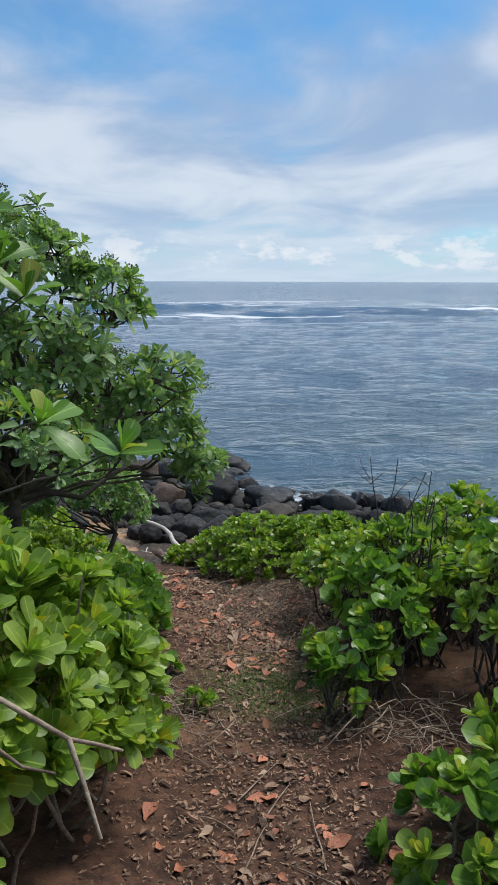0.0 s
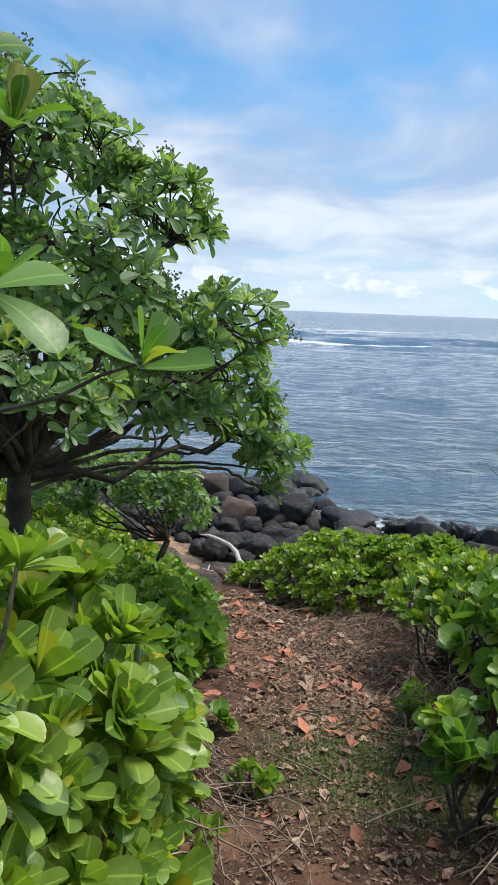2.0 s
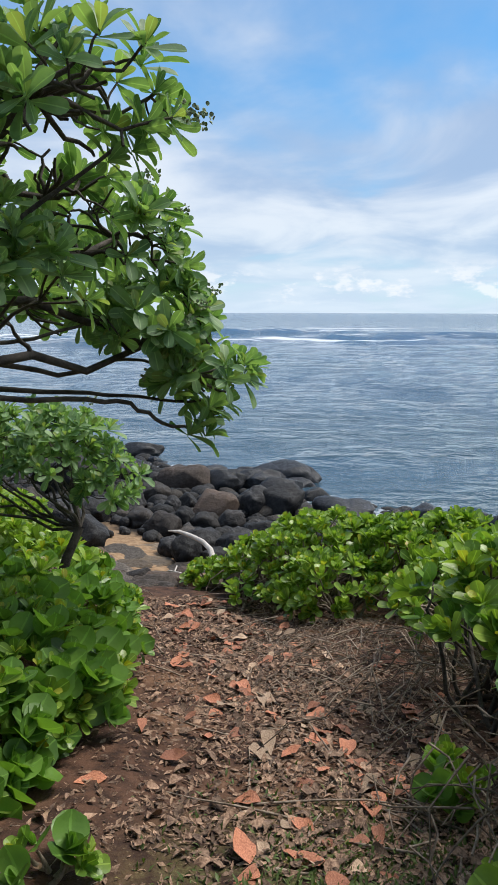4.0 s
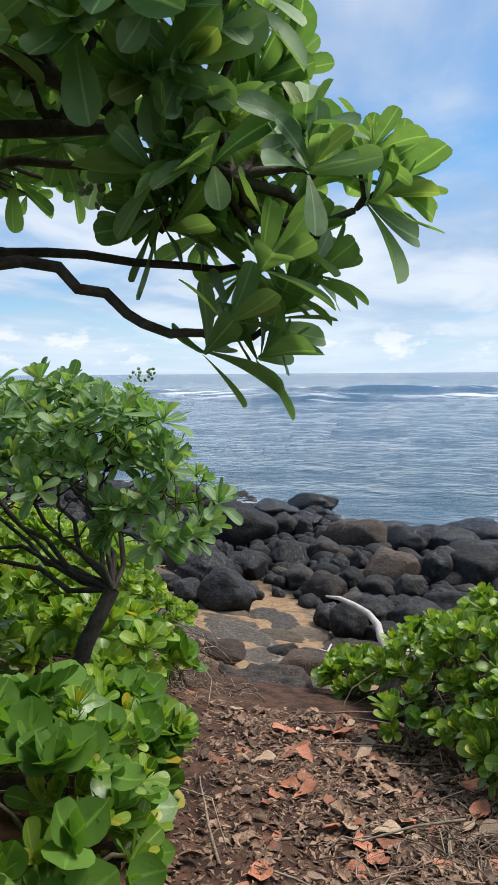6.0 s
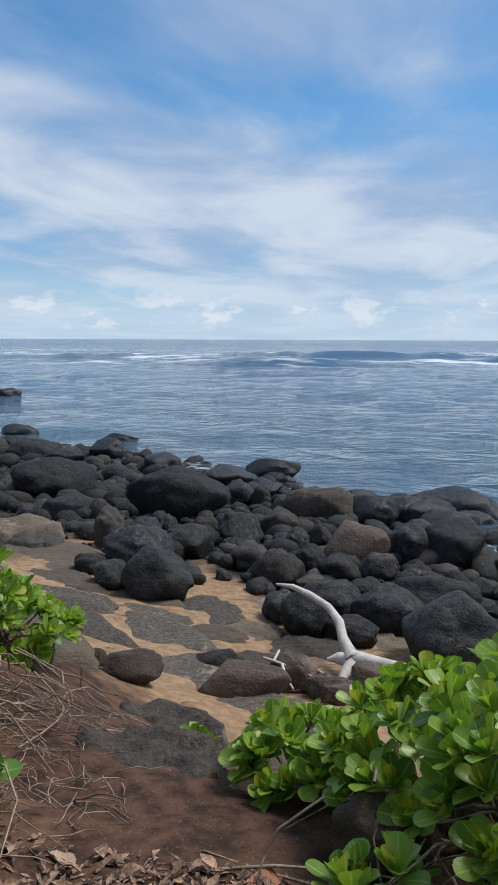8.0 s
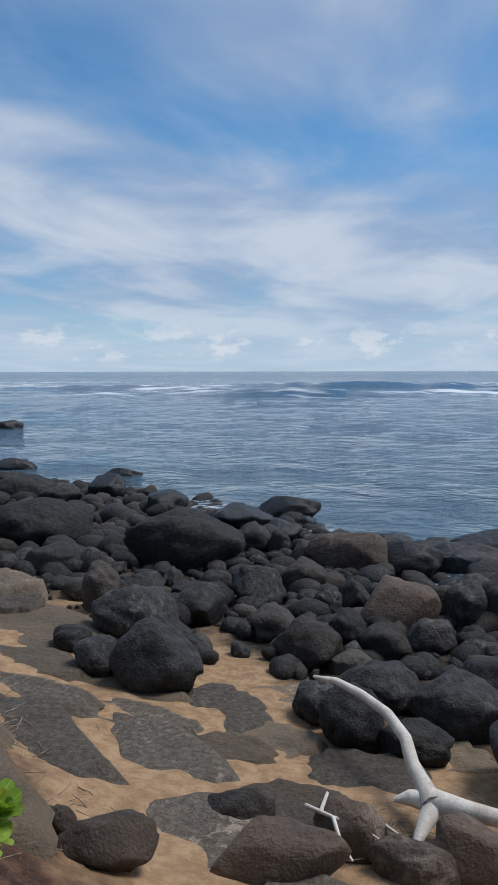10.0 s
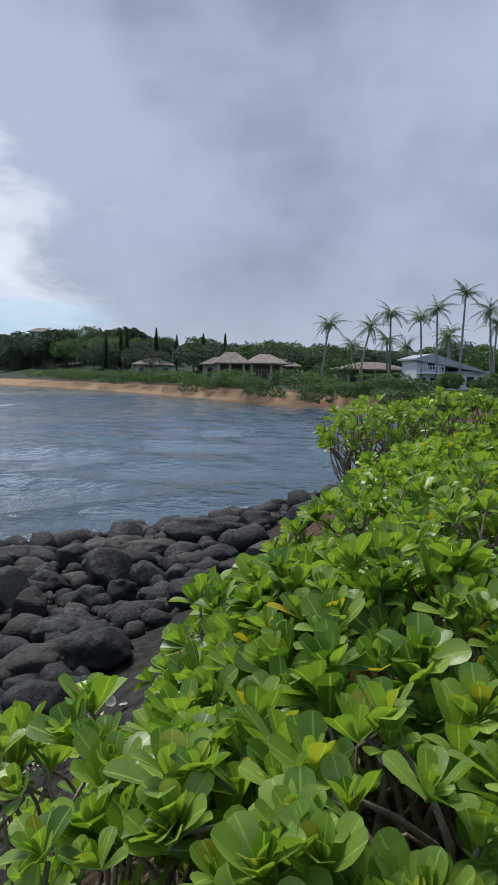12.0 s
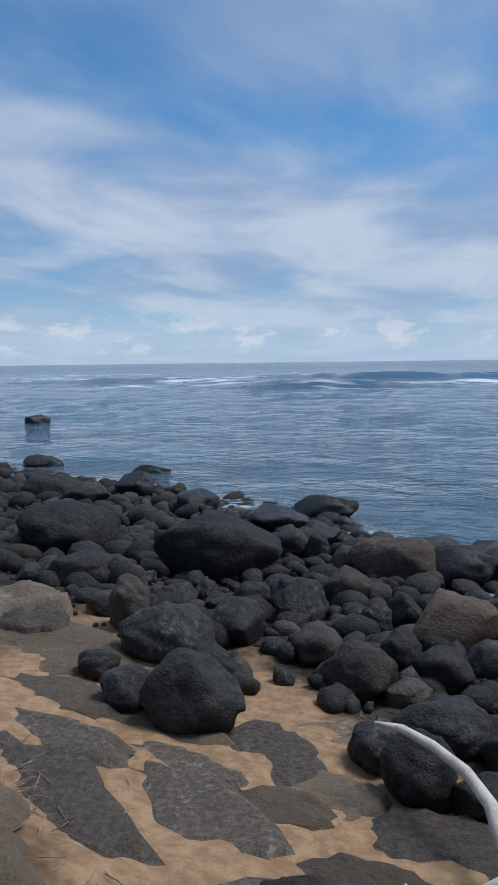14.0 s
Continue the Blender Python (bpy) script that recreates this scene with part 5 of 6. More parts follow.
def almond_sapling():
    rng = random.Random(64)
    ob = thing("sea_almond_sapling", -0.15, 4.0, lie1(-0.15, 4.0), "slender sapling with very large glossy green leaves", "sapling")
    o = ob.location
    tips = ((0.12, 3.58, 5.5), (0.48, 3.89, 5.28), (-0.2, 4.26, 6.3), (-0.45, 4.1, 6.55), (-0.6, 3.9, 6.2), (-0.1, 4.4, 6.1), (-0.4, 4.3, 6.0), (-0.6, 4.2, 6.75), (-0.75, 4.2, 6.45), (-0.35, 4.35, 6.4), (-0.55, 4.4, 6.05), (-0.3, 4.1, 6.55), (-0.5, 4.05, 6.75), (-0.65, 4.0, 6.5), (-0.45, 4.05, 6.35), (-0.25, 4.1, 6.3), (-0.8, 4.0, 6.7), (-0.7, 4.0, 6.25), (-0.5, 3.95, 6.1))
    fork = Vector((-0.35, 4.1, 4.95))
    s = Soup()
    s.add(*bent(rng, (0, 0, -0.05), fork - o, 0.04, 5, 0.035, 0.022, 7))
    part("trunk", s.mesh("trunk", M_BARK), ob)
    crest = Vector((-0.6, 4.2, 6.5))
    s = Soup()
    s.add(*bent(rng, fork - o, crest - o, 0.05, 6, 0.018, 0.008, 7))
    part("leader", s.mesh("leader", M_BARK), ob)
    for p in tips:
        s = Soup()
        root = fork.lerp(crest, max(0.0, min(0.95, (p[2] - 0.35 - fork.z) / (crest.z - fork.z))))
        s.add(*bent(rng, root - o, Vector(p) - o, 0.08, 5, 0.009, 0.005, 6))
        part("branch", s.mesh("branch", M_BARK), ob)
        part("leaf_whorl", rng.choice(WHORL_MESH["almond"]), ob, at=Matrix.Translation(-o) @ shoot_pose(rng, Vector(p), Vector((0.3, -0.4, 0.5)), rng.uniform(0.85, 1.1), 0.5))


almond_sapling()


def bare_branch():
    ob = thing("bare_branch", -0.9, 1.9, lie1(-0.9, 1.9), "bare pale forked branch reaching out of a bush", "branch")
    o = ob.location
    for pts, r in ((((0.21, 2.03, 4.96), (0.34, 2.11, 4.80), (0.46, 2.14, 4.69), (0.54, 2.21, 4.62), (0.62, 2.27, 4.55)), 0.013), (((0.46, 2.14, 4.69), (0.52, 2.05, 4.58), (0.58, 1.96, 4.45)), 0.010), (((0.23, 1.98, 4.81), (0.32, 2.06, 4.65), (0.41, 2.13, 4.57)), 0.008)):
        s = Soup()
        q = [Vector(p) - o for p in pts]
        if r > 0.012:
            q = [Vector((0, 0, -0.05)), Vector((0.55, 0.1, 0.95))] + q
        s.add(*tube(q, [r * (1 - 0.6 * i / len(q)) for i in range(len(q))], 6))
        part("fork", s.mesh("fork", M_STEM), ob)


bare_branch()


def bare_twigs():
    rng = random.Random(55)
    ob = thing("dead_shrub", 2.75, 6.0, lie1(2.75, 6.0), "dead upright grey twigs sticking out of a bush", "dead twigs")
    for k in range(9):
        s = Soup()
        a = Vector((rng.uniform(-0.3, 0.5), rng.uniform(-0.4, 0.4), 0.0))
        b = a + Vector((rng.uniform(-0.15, 0.45), rng.uniform(-0.2, 0.2), rng.uniform(1.4, 1.85)))
        v, f = bent(rng, a, b, 0.06, 7, 0.012, 0.004, 5)
        s.add(v, f)
        for _ in range(3):
            q = a.lerp(b, rng.uniform(0.6, 0.92))
            s.add(*bent(rng, q, q + Vector((rng.uniform(-0.2, 0.25), rng.uniform(-0.15, 0.15), rng.uniform(0.06, 0.25))), 0.1, 3, 0.005, 0.002, 4))
        part("twig", s.mesh("twig", M_BARK), ob)


bare_twigs()


def tangle(name, label, spots, count, mat, reach, seed, rad=0.005):
    rng = random.Random(seed)
    s = Soup()
    for k in range(count):
        cx, cy, r, high = rng.choice(spots)
        x, y = cx + rng.gauss(0, r * 0.5), cy + rng.gauss(0, r * 0.5)
        z = lie1(x, y)
        a, l = rng.uniform(0, 6.28), rng.uniform(0.4, 1.0) * reach
        s.add(*bent(rng, (x, y, z + rng.uniform(0, high)), (x + l * math.cos(a), y + l * math.sin(a), lie1(x + l * math.cos(a), y + l * math.sin(a)) + rng.uniform(0, high * 0.6)), 0.25, 4, rad, rad * 0.5, 4))
    tagged(new(name, s.mesh(name, mat)), label, "dry stems", kind="stuff")


tangle("dry_stems", "tangle of bare grey stems and dry vines on the bank", ((2.15, 7.6, 0.6, 0.35), (2.2, 6.0, 0.5, 0.5), (-1.0, 10.9, 0.6, 0.25), (-0.85, 10.2, 0.4, 0.2), (-0.5, 8.4, 0.5, 0.3), (0.55, 4.6, 0.4, 0.25), (1.5, 9.9, 0.4, 0.3), (2.3, 4.2, 0.5, 0.3), (3.0, 8.6, 0.8, 0.3)), 900, M_TWIG, 0.5, 61)
tangle("hedge_stems", "bare brown crooked stems inside the hedge", ((2.1, 10.3, 0.7, 0.5), (3.0, 9.6, 1.0, 0.6), (4.2, 9.0, 1.0, 0.6), (3.6, 8.4, 0.8, 0.4)), 260, M_STEM, 0.45, 63, 0.006)
tangle("dry_grass", "straw-brown dry grass and leaf litter on the slope", ((-0.9, 10.8, 0.7, 0.06), (-0.5, 10.2, 0.5, 0.05), (1.6, 7.6, 0.6, 0.04), (0.5, 5.2, 0.4, 0.06), (1.4, 8.6, 0.5, 0.04), (1.9, 8.9, 0.5, 0.05)), 1500, M_TWIG, 0.22, 62, 0.0028)


def soil_at(x, y):
    return lie1(x, y) + knobbly(x, y)


def litter():
    rng = random.Random(71)

    def spot(spread=0.42):
        # thickest on the lower half of the path
        y = rng.uniform(2.2, 6.2) if rng.random() < 0.25 else rng.uniform(5.8, 10.0)
        lane = float(np.interp(y, (0, 4, 6.5, 8.6, 10.1), (1.05, 1.2, 1.5, 1.0, 0.45)))
        return lane + rng.gauss(0.12, spread), y

    def lie_down(x, y, lift, tilt):
        return pose(x, y, soil_at(x, y) + lift, rng.uniform(-tilt, tilt), rng.uniform(-tilt, tilt), rng.uniform(0, 360))

    s = Soup()
    for k in range(26000):
        x, y = spot(0.5)
        l = rng.uniform(0.012, 0.05)
        v, f, uv = blade(l, l * rng.uniform(0.2, 0.6), False, rng.uniform(0.0, 0.8), rng.uniform(-0.8, 0.8), 2)
        s.add(moved(v, lie_down(x, y, rng.uniform(0.002, 0.014), 26)), f, uv)
    tagged(new("leaf_litter", s.mesh("leaf_litter", M_LITTER)), "brown leaf crumbs and bark chips strewn over the path", "leaf litter", kind="stuff")
    s = Soup()
    for k in range(1000):
        x, y = spot(0.55)
        l = rng.uniform(0.04, 0.09)
        v, f, uv = blade(l, l * rng.uniform(0.4, 0.7), rng.random() < 0.6, rng.uniform(0.1, 0.8), rng.uniform(-0.7, 0.9), 5)
        v = v + np.array([(0, 0, 0.1 * l * math.sin(60 * p[0] + 40 * p[1])) for p in v], np.float32)
        s.add(moved(v, lie_down(x, y, 0.012, 20)), f, uv)
    tagged(new("dead_leaves", s.mesh("dead_leaves", M_LITTER)), "curled brown dead leaves matted along the path", "dead leaves", kind="stuff")
    s = Soup()
    for k in range(5200):
        x, y = rng.gauss(1.62, 0.30), rng.gauss(5.55, 0.42)
        l = rng.uniform(0.015, 0.045)
        v, f, uv = blade(l, l * 0.3, False, 0.3, 0.5, 2)
        s.add(moved(v, pose(x, y, soil_at(x, y) - 0.002, 0, rng.uniform(-85, -25), rng.uniform(0, 360))), f, uv)
    tagged(new("moss_patch", s.mesh("moss_patch", M_MOSS)), "soft low green moss and grass beside the path", "moss", kind="stuff")
    forms = []
    for k in range(8):
        mat = (M_REDLEAF, M_REDLEAF, M_TANLEAF)[k % 3]
        v, f, uv = blade(1.0, rng.uniform(0.5, 0.75), k % 3 != 0, rng.uniform(0.1, 0.6), rng.uniform(-0.7, 0.7), 5)
        v = v + np.array([(0, 0, 0.05 * math.sin(9 * p[0] + 5 * p[1])) for p in v], np.float32)
        forms.append((mesh_of("fallen_leaf", v, f, mat, True, uv), mat is M_TANLEAF))
    for k in range(290):
        x, y = spot()
        me, tan = rng.choice(forms)
        ob = thing("fallen_leaf", x, y, soil_at(x, y) + 0.012, "curled tan dead leaf on the path" if tan else "curled red-brown dead leaf on the path", "fallen leaf", "fallen leaves on the path", me)
        ob.rotation_euler = (radians(rng.uniform(-14, 14)), radians(rng.uniform(-12, 12)), rng.uniform(0, 6.28))
        q = rng.uniform(0.06, 0.14)
        ob.scale = (q, q, q)
    for k in range(60):
        x, y = spot()
        l, a = rng.uniform(0.2, 0.7), rng.uniform(0, 3.14)
        st = thing("twig", x, y, soil_at(x, y) + 0.008, "thin dry brown twig lying on the path", "twig", "twigs on the path")
        q = Soup()
        bx, by = l * math.cos(a), l * math.sin(a)
        q.add(*bent(rng, (0, 0, 0), (bx, by, soil_at(x + bx, y + by) - soil_at(x, y)), 0.05, 4, 0.006, 0.003, 5))
        part("wood", q.mesh("twig", M_TWIG), st)


litter()


# ---- the far side of the bay ----
def frond_mesh(rng):
    s = Soup()
    for i in range(13):
        t = 0.12 + 0.88 * i / 12
        x, z = 2.6 * t, 0.7 * t - 1.5 * t * t
        for side in (-1, 1):
            v, f, uv = blade(0.75 * (1.15 - 0.7 * t), 0.11, False, 0.0, 0.9, 2)
            s.add(moved(v, pose(x, 0, z, side * 18, 28, side * (62 - 22 * t))), f, uv)
    s.add(*tube([(2.6 * t, 0, 0.7 * t - 1.5 * t * t) for t in (0, 0.25, 0.5, 0.75, 1)], (0.05, 0.045, 0.03, 0.02, 0.01), 4))
    return s.mesh("frond", M_PALM)


RP = random.Random(77)
FRONDS = [frond_mesh(RP) for _ in range(3)]


def palm(x, y, top, lean=0.0, size=1.0):
    g = lie1(x, y)
    ob = thing("coconut_palm", x - lean, y - lean * 0.4, g, "tall slender coconut palm behind the far beach", "palm tree", "palms across the bay")
    s = Soup()
    n = 7
    s.add(*tube([(lean * (i / n) ** 1.6, 0.4 * lean * (i / n) ** 1.6, (top - g) * i / n - (0.1 if i == 0 else 0)) for i in range(n + 1)], [0.2 - 0.09 * i / n for i in range(n + 1)], 7))
    part("trunk", s.mesh("trunk", M_PALMBARK), ob)
    for k in range(17):
        el = RP.uniform(-35, 62)
        part("frond", RP.choice(FRONDS), ob, at=pose(lean, 0.4 * lean, top - g, 0, -el, k * 137.5) @ Matrix.Scale(size * RP.uniform(0.8, 1.1), 4))


for x, y, top, lean in ((95.2, -10.9, 10.7, -1.6), (93.9, -16.0, 10.5, -2.2), (93.2, -18.3, 12.3, 0.2), (92.0, -21.8, 11.5, 0.6), (91.4, -23.7, 12.7, 0.3), (90.1, -26.8, 14.6, -0.5), (89.0, -29.5, 12.6, 0.6), (107.1, -16.9, 8.8, 0.3), (104.9, -24.4, 8.6, -0.4), (96.0, -27.2, 10.2, 0.4), (88.0, -32.5, 13.6, 0.2), (90.5, -31.2, 11.0, -0.3), (100.0, -20.0, 9.2, 0.3), (101.0, -29.0, 9.8, 0.2)):
    palm(0.55 + (x - 0.55) * 1.08, 10.4 + (y - 10.4) * 1.08, 3.5 + (top - 3.5) * 1.08, lean, 1.0)


def clump(name, label, category, x, y, r, high, kind, count, seed, size=1.0, group="", trunk=True):
    """A far tree or hedge: short trunk, uneven crown of leaf clumps."""
    rng = random.Random(seed)
    g = lie1(x, y)
    ob = thing(name, x, y, g, label, category, group)
    if trunk:
        s = Soup()
        s.add(*bent(rng, (0, 0, -0.1), (0.3, 0.2, high * 0.7), 0.05, 4, 0.18, 0.07, 5))
        part("trunk", s.mesh("trunk", M_BARK), ob)
    low = 0.5 if trunk else 0.3
    blobs = [(x + rng.uniform(-0.5, 0.5) * r, y + rng.uniform(-0.5, 0.5) * r, g + high * rng.uniform(low, 0.8), r * rng.uniform(0.45, 0.75), r * rng.uniform(0.45, 0.75), high * rng.uniform(0.25, 0.34)) for _ in range(6)]
    dress(ob, rng, ((kind, 1.0),), shell_points(rng, blobs, count, (0.6, 1.0), -0.8), size, 0)


def pine(x, y, top, seed):
    rng = random.Random(seed)
    g = lie1(x, y)
    ob = thing("norfolk_pine", x, y, g, "tall narrow dark Norfolk pine on the far hill", "pine tree", "pines across the bay")
    s = Soup()
    s.add(*tube([(0, 0, -0.2), (0, 0, top - g)], (0.22, 0.04), 6))
    part("trunk", s.mesh("trunk", M_BARK), ob)
    s = Soup()
    h = top - g
    for i in range(34):
        t = i / 34
        z, r = h * (0.2 + 0.8 * t), (0.095 * h) * (1 - t) ** 0.85 + 0.12
        for k in range(9):
            v, f, uv = blade(r * rng.uniform(0.7, 1.1), 1.3, False, 0.2, -0.25, 2)
            s.add(moved(v, pose(0, 0, z, rng.uniform(30, 90), -6 + 18 * (1 - t), k * 40 + i * 23 + rng.uniform(-12, 12))), f, uv)
    part("foliage", s.mesh("foliage", M_FARHAZED), ob, kind="stuff")


def far_shore():
    rng = random.Random(88)
    # low green belt behind the beach
    for k in range(46):
        t = k / 45
        x = 66 + 150 * t ** 1.25 + rng.uniform(-1, 1)
        yb = float(np.interp(x, BANK_X, BANK_Y))
        y = yb + 2.6 - rng.uniform(0, 3.4) - 2.0 * t
        clump("beach_hedge", "rounded green naupaka thicket behind the far beach", "bush", x, y, 3.0 + 2.4 * t, rng.uniform(1.5, 2.3) + 1.4 * t, "far", 420, 500 + k, 0.62, "thickets across the bay", False)
    # woodland behind
    for k in range(95):
        t = (k + rng.random()) / 95
        x = 92 + 210 * t
        yb = float(np.interp(x, BANK_X, BANK_Y))
        back = rng.uniform(14, 46)
        if x < 132 and back < 30:
            back += 22
        clump("broadleaf_tree", "dark green broadleaf tree in the woods across the bay", "tree", x + back * 0.45, yb - back, rng.uniform(4.5, 7.0), rng.uniform(6.0, 8.2) + 3 * t, "fardark" if rng.random() < 0.7 else "far", 420, 700 + k, 1.35, "woodland across the bay")
    for k in range(95):
        t = (k + rng.random()) / 95
        x = 260 + 175 * t
        yb = float(np.interp(x, BANK_X, BANK_Y))
        clump("broadleaf_tree", "dark green broadleaf tree on the far headland", "tree", x + 8, yb - rng.uniform(4, 55), rng.uniform(5, 8), rng.uniform(7, 10.5) * (1.2 - 0.2 * t), "fardark", 420, 900 + k, 2.4, "woodland on the headland")
    for k in range(26):
        t = k / 25
        x = 470 + 330 * t
        yb = float(np.interp(x, BANK_X, BANK_Y))
        clump("broadleaf_tree", "low dark trees on the distant point", "tree", x, yb - rng.uniform(4, 20), rng.uniform(9, 14), rng.uniform(4, 8) + 7 * (1 - t) ** 3, "fardark", 160, 1000 + k, 4.5, "trees on the distant point", False)
    for k, (x, y, top) in enumerate(((440, 210, 22), (442, 224, 23), (335, 120, 25), (340, 116, 26), (345, 112, 24), (332, 126, 23), (352, 102, 24), (212, 20, 16.5), (216, 26, 16), (219, 22, 17), (220, 12, 17.5), (226, 6, 16), (190, 0, 14.5), (196, -6, 15))):
        pine(x, y, top, 1200 + k)
    for x, y, top in ((452, 226, 17), (462, 228, 18), (470, 236, 16), (446, 216, 19)):
        palm(x, y, top, 0.5, 1.5)
    for k, (x, y, r, hi) in enumerate(((108, -14, 4.2, 4.6), (88, -24.5, 2.5, 2.2), (86, -28, 2.6, 2.2))):
        clump("broadleaf_tree", "broad rounded green tree between the houses", "tree", x, y, r, hi, "far", 700, 1300 + k, 0.6, "trees between the houses", False)


far_shore()


def box(bm, x0, x1, y0, y1, z0, z1):
    v = [bm.verts.new((x, y, z)) for z in (z0, z1) for x, y in ((x0, y0), (x1, y0), (x1, y1), (x0, y1))]
    for f in ((0, 3, 2, 1), (4, 5, 6, 7), (0, 1, 5, 4), (1, 2, 6, 5), (2, 3, 7, 6), (3, 0, 4, 7)):
        bm.faces.new([v[i] for i in f])


def block(name, x0, x1, y0, y1, z0, z1, mat, parent, label=""):
    bm = bmesh.new()
    box(bm, x0, x1, y0, y1, z0, z1)
    return part(name, bm_mesh(name, bm, mat), parent, label)


def hip_roof(name, x0, x1, y0, y1, z0, z1, mat, parent, inset=0.45, label=""):
    """A hipped roof with a little thickness at the eaves; the ridge runs along y."""
    bm = bmesh.new()
    cx, d = (x0 + x1) / 2, (y1 - y0) * inset * 0.8
    a = [bm.verts.new(p) for p in ((x0, y0, z0), (x1, y0, z0), (x1, y1, z0), (x0, y1, z0))]
    b = [bm.verts.new((v.co.x, v.co.y, z0 + 0.22)) for v in a]
    r = [bm.verts.new((cx, y0 + d, z1)), bm.verts.new((cx, y1 - d, z1))]
    bm.faces.new(a[::-1])
    for i in range(4):
        bm.faces.new((a[i], a[(i + 1) % 4], b[(i + 1) % 4], b[i]))
    bm.faces.new((b[0], b[1], r[0]))
    bm.faces.new((b[2], b[3], r[1]))
    bm.faces.new((b[1], b[2], r[1], r[0]))
    bm.faces.new((b[3], b[0], r[0], r[1]))
    return part(name, bm_mesh(name, bm, mat), parent, label)


def pane(parent, x, y0, y1, z0, z1, frame_mat):
    w = block("window", x - 0.04, x + 0.02, y0, y1, z0, z1, frame_mat, parent)
    block("pane", x - 0.07, x - 0.05, y0 + 0.08, y1 - 0.08, z0 + 0.08, z1 - 0.08, M_DARKGLASS, w)


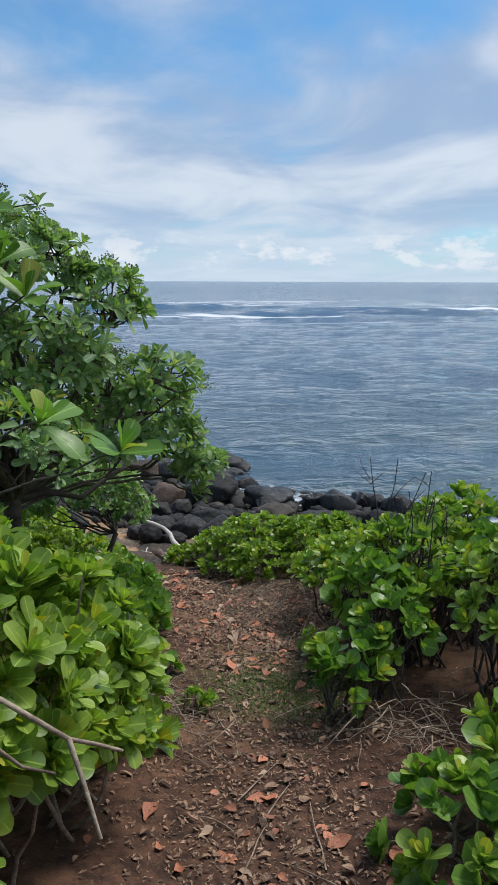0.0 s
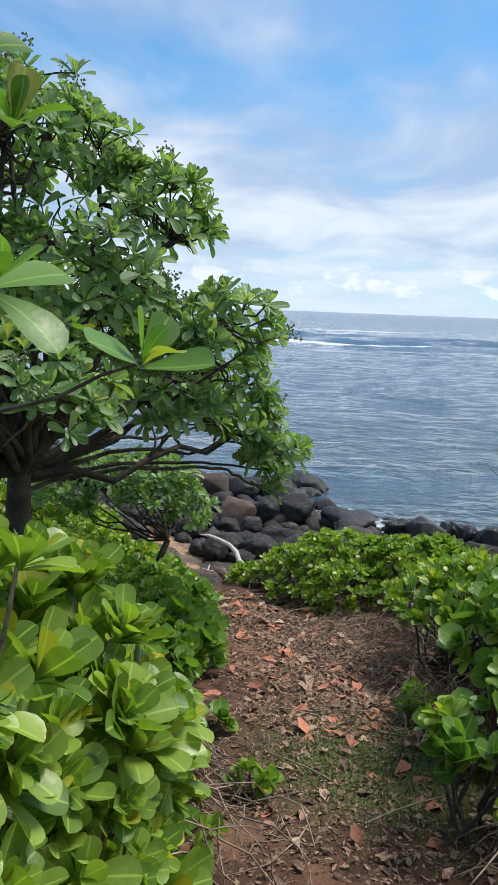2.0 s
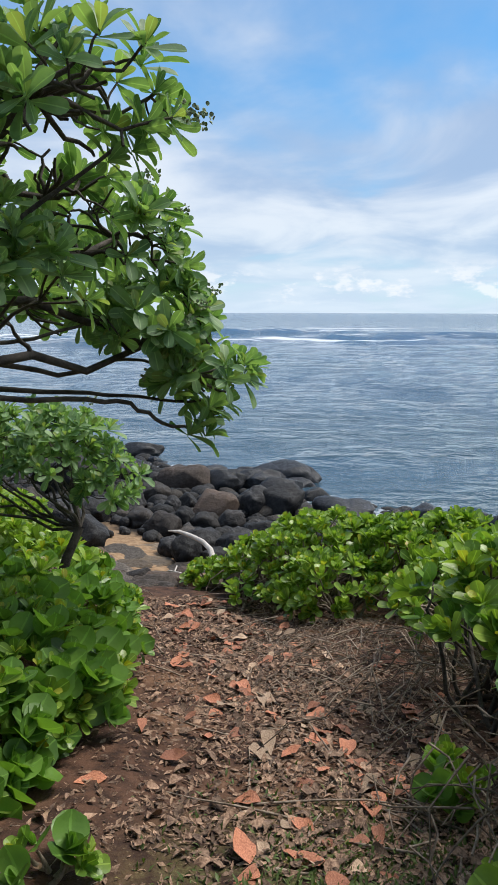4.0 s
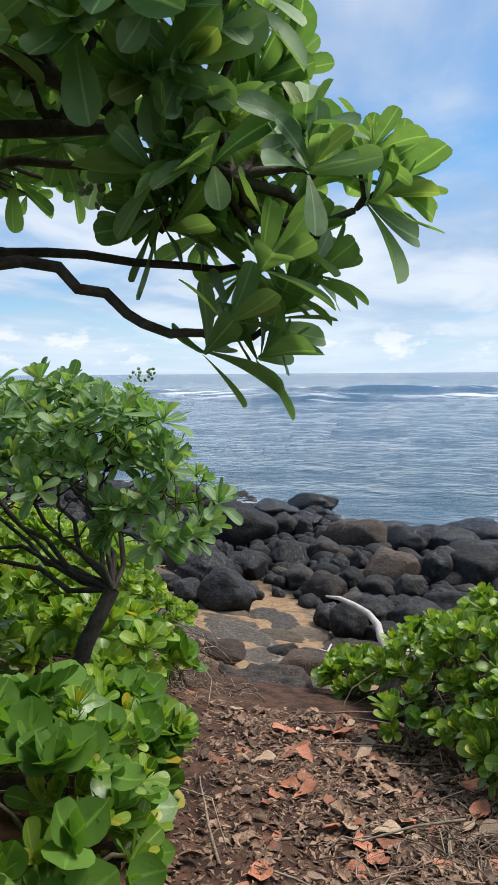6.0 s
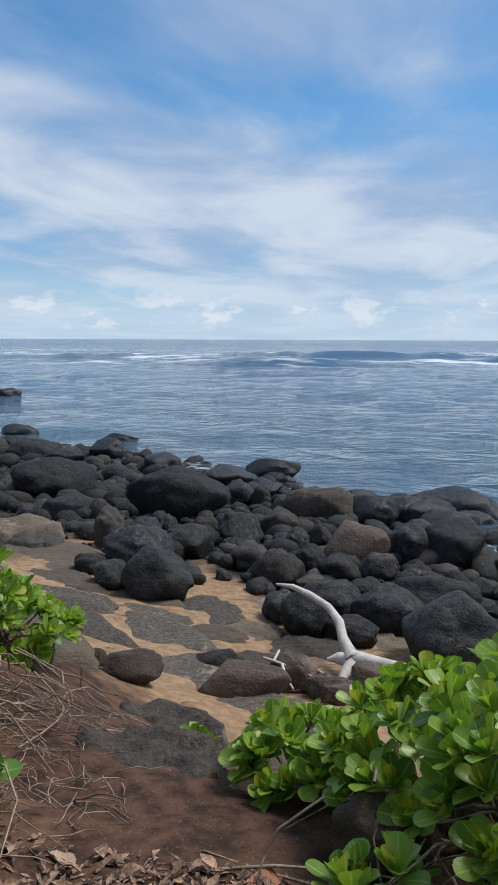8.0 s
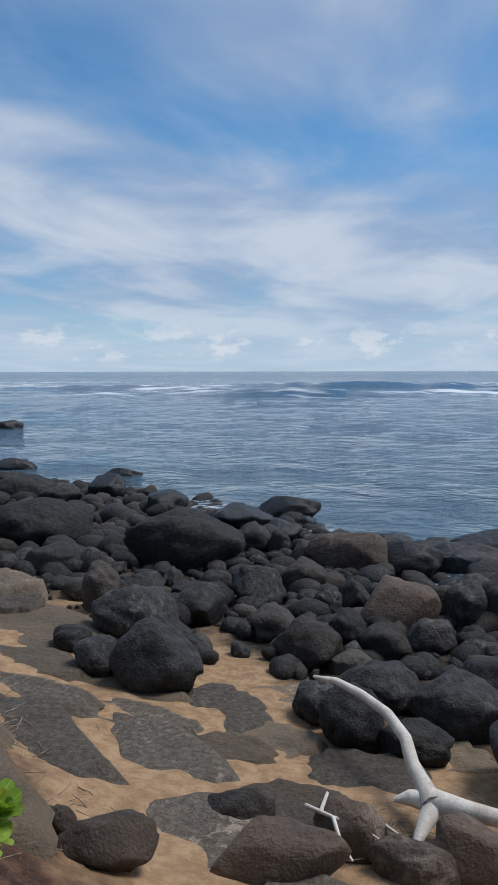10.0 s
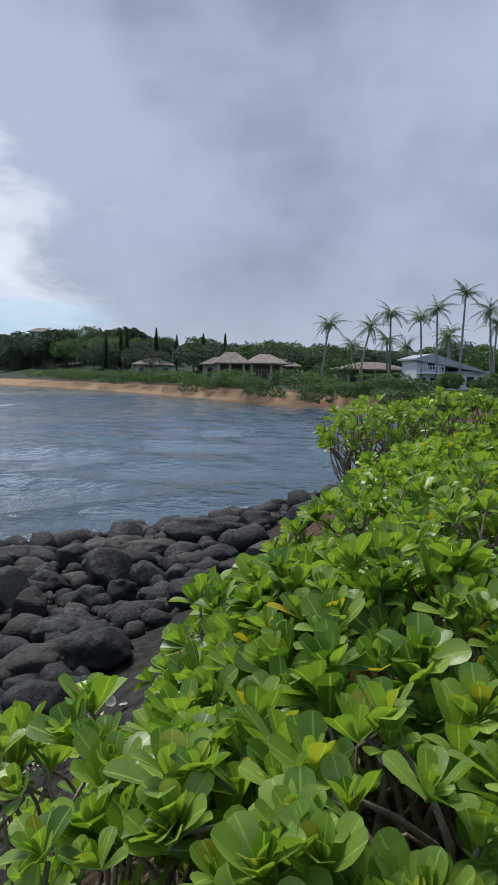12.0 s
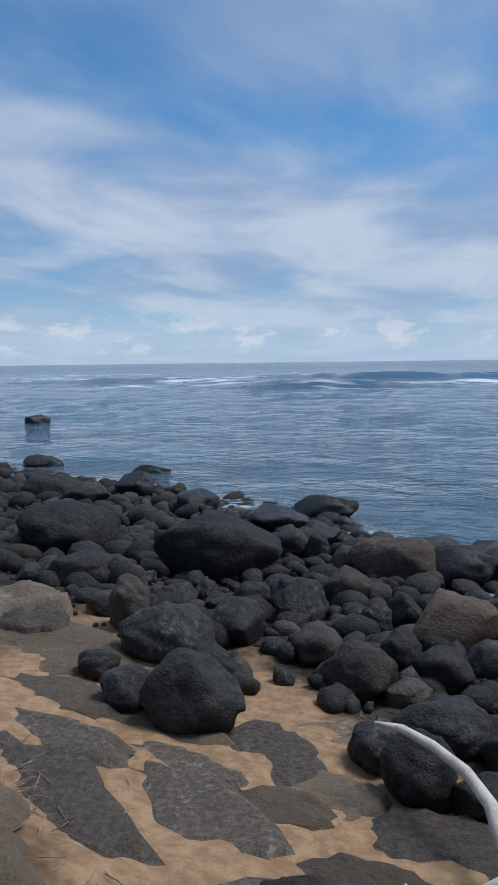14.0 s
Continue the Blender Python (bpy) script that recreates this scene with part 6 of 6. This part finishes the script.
def houses():
    # open-sided villa with two hipped shingle roofs
    g = 2.6
    h = thing("villa", 131, -5, g, "beach villa with weathered shingle hip roofs and posts", "house")
    block("wall", 0.5, 7, -5.6, 0.2, 0, 3.6, M_WOODWALL, h)
    block("wall", 1.5, 7, 0.4, 5.4, 0, 3.4, M_WOODWALL, h)
    for y in (-5.6, -3.8, -0.4, 1.0, 3.4, 5.4):
        block("post", -1.1, -0.7, y, y + 0.45, -0.3, 3.6, M_POST, h)
    for y in (-4.8, -3.2, -1.6, 1.6, 3.2):
        pane(h, 0.5 if y < 0 else 1.5, y, y + 1.1, 0.5, 2.7, M_POST)
    hip_roof("roof", -1.9, 8.5, -6.6, 0.6, 3.5, 5.4, M_THATCH, h)
    hip_roof("roof", -1.7, 8.5, -0.2, 6.4, 3.4, 5.6, M_THATCH, h)
    hip_roof("roof", 4.0, 12.0, -10.0, -4.0, 3.2, 4.8, M_THATCH, h)
    # long bungalow
    h = thing("bungalow", 109, -21, g, "low brown wooden bungalow with a wide hip roof", "house")
    block("wall", 0, 6, -4.6, 4.2, 0, 2.6, M_WOODWALL, h)
    for y in (-4.4, -2.2, 0.0, 2.0, 4.0):
        block("post", -1.0, -0.75, y, y + 0.25, -0.3, 2.6, M_POST, h)
    for y in (-3.8, -1.6, 0.6, 2.6):
        pane(h, 0, y, y + 1.2, 0.7, 2.2, M_POST)
    hip_roof("roof", -1.6, 7.5, -5.6, 5.2, 2.55, 3.9, M_THATCH, h)
    # white two-storey house with balconies
    h = thing("white_house", 99, -27, 2.3, "white two-storey house with balconies and a grey roof", "house")
    block("wall", 0, 7, -3.0, 3.0, 0, 2.7, M_WHITE, h)
    block("wall", 0.6, 7, -0.6, 2.8, 2.7, 4.6, M_WHITE, h)
    block("wall", 0.4, 7, -7.6, -3.0, 0, 3.0, M_WHITE, h)
    bm = bmesh.new()
    v = [bm.verts.new(p) for p in ((-0.6, 3.4, 4.5), (-0.6, -6.8, 2.9), (7.6, -6.8, 2.9), (7.6, 3.4, 4.5), (-0.6, 1.0, 5.2), (7.6, 1.0, 5.2), (-0.6, -6.8, 2.7), (7.6, -6.8, 2.7), (-0.6, 3.4, 4.3), (7.6, 3.4, 4.3))]
    for f in ((0, 4, 5, 3), (4, 1, 2, 5), (0, 8, 6, 1, 4), (1, 6, 7, 2), (3, 9, 8, 0), (8, 9, 7, 6), (2, 7, 9, 3, 5)):
        bm.faces.new([v[i] for i in f])
    part("roof", bm_mesh("roof", bm, M_GREYROOF), h, "plain grey sheet roof")
    for z0, y0, y1 in ((0.25, -3.4, 3.3), (2.6, -0.4, 3.0)):
        rail = block("balcony", -1.3, 0.2, y0, y1, z0 - 0.15, z0, M_WHITE, h)
        block("handrail", -1.3, -1.2, y0, y1, z0 + 0.85, z0 + 0.95, M_WHITE, rail)
        n = int((y1 - y0) / 0.4)
        for k in range(n + 1):
            y = y0 + (y1 - y0) * k / n
            block("baluster", -1.28, -1.22, y - 0.05, y + 0.05, z0, z0 + 0.86, M_WHITE, rail)
    for y in (-2.6, -1.2, 0.2, 1.6):
        pane(h, 0, y, y + 1.0, 0.6, 2.0, M_WHITE)
    pane(h, 0.6, 0.2, 1.3, 3.0, 4.0, M_WHITE)
    for y in (-7.0, -5.4):
        pane(h, 0.4, y, y + 1.2, 0.8, 2.3, M_WHITE)
    # roofs seen among the trees
    for x, y, z, w in ((192, 12.5, 3.6, 9), (168, -3, 4.0, 8), (330, 190, 3.0, 16), (345, 176, 3.4, 14), (318, 60, 11, 9)):
        g = lie1(x, y)
        h = thing("house", x, y, g, "small house with a grey roof among the far trees", "house", "houses among the trees")
        block("wall", 0, 6, -w / 2, w / 2, -0.5, z - 0.2, M_POST, h)
        hip_roof("roof", -1, 7, -w / 2 - 1, w / 2 + 1, z - 0.25, z + 1.7, M_THATCH, h)
        for k in range(3):
            pane(h, 0, -w / 2 + w * (k + 0.25) / 3, -w / 2 + w * (k + 0.75) / 3, 0.8, z - 0.7, M_WHITE)


M_GREYROOF = surface("grey_roof", (0.3, 0.32, 0.35), (0.42, 0.44, 0.47), 1.5, 0.6, 0.2, 12, 0.05)
houses()
for x, y, wide in ((106, 39, 2.6), (109, 36.5, 2.2)):
    boulder(x * 1.15, y * 1.15, 0.1, wide, wide * 0.6, 0.7, 20)
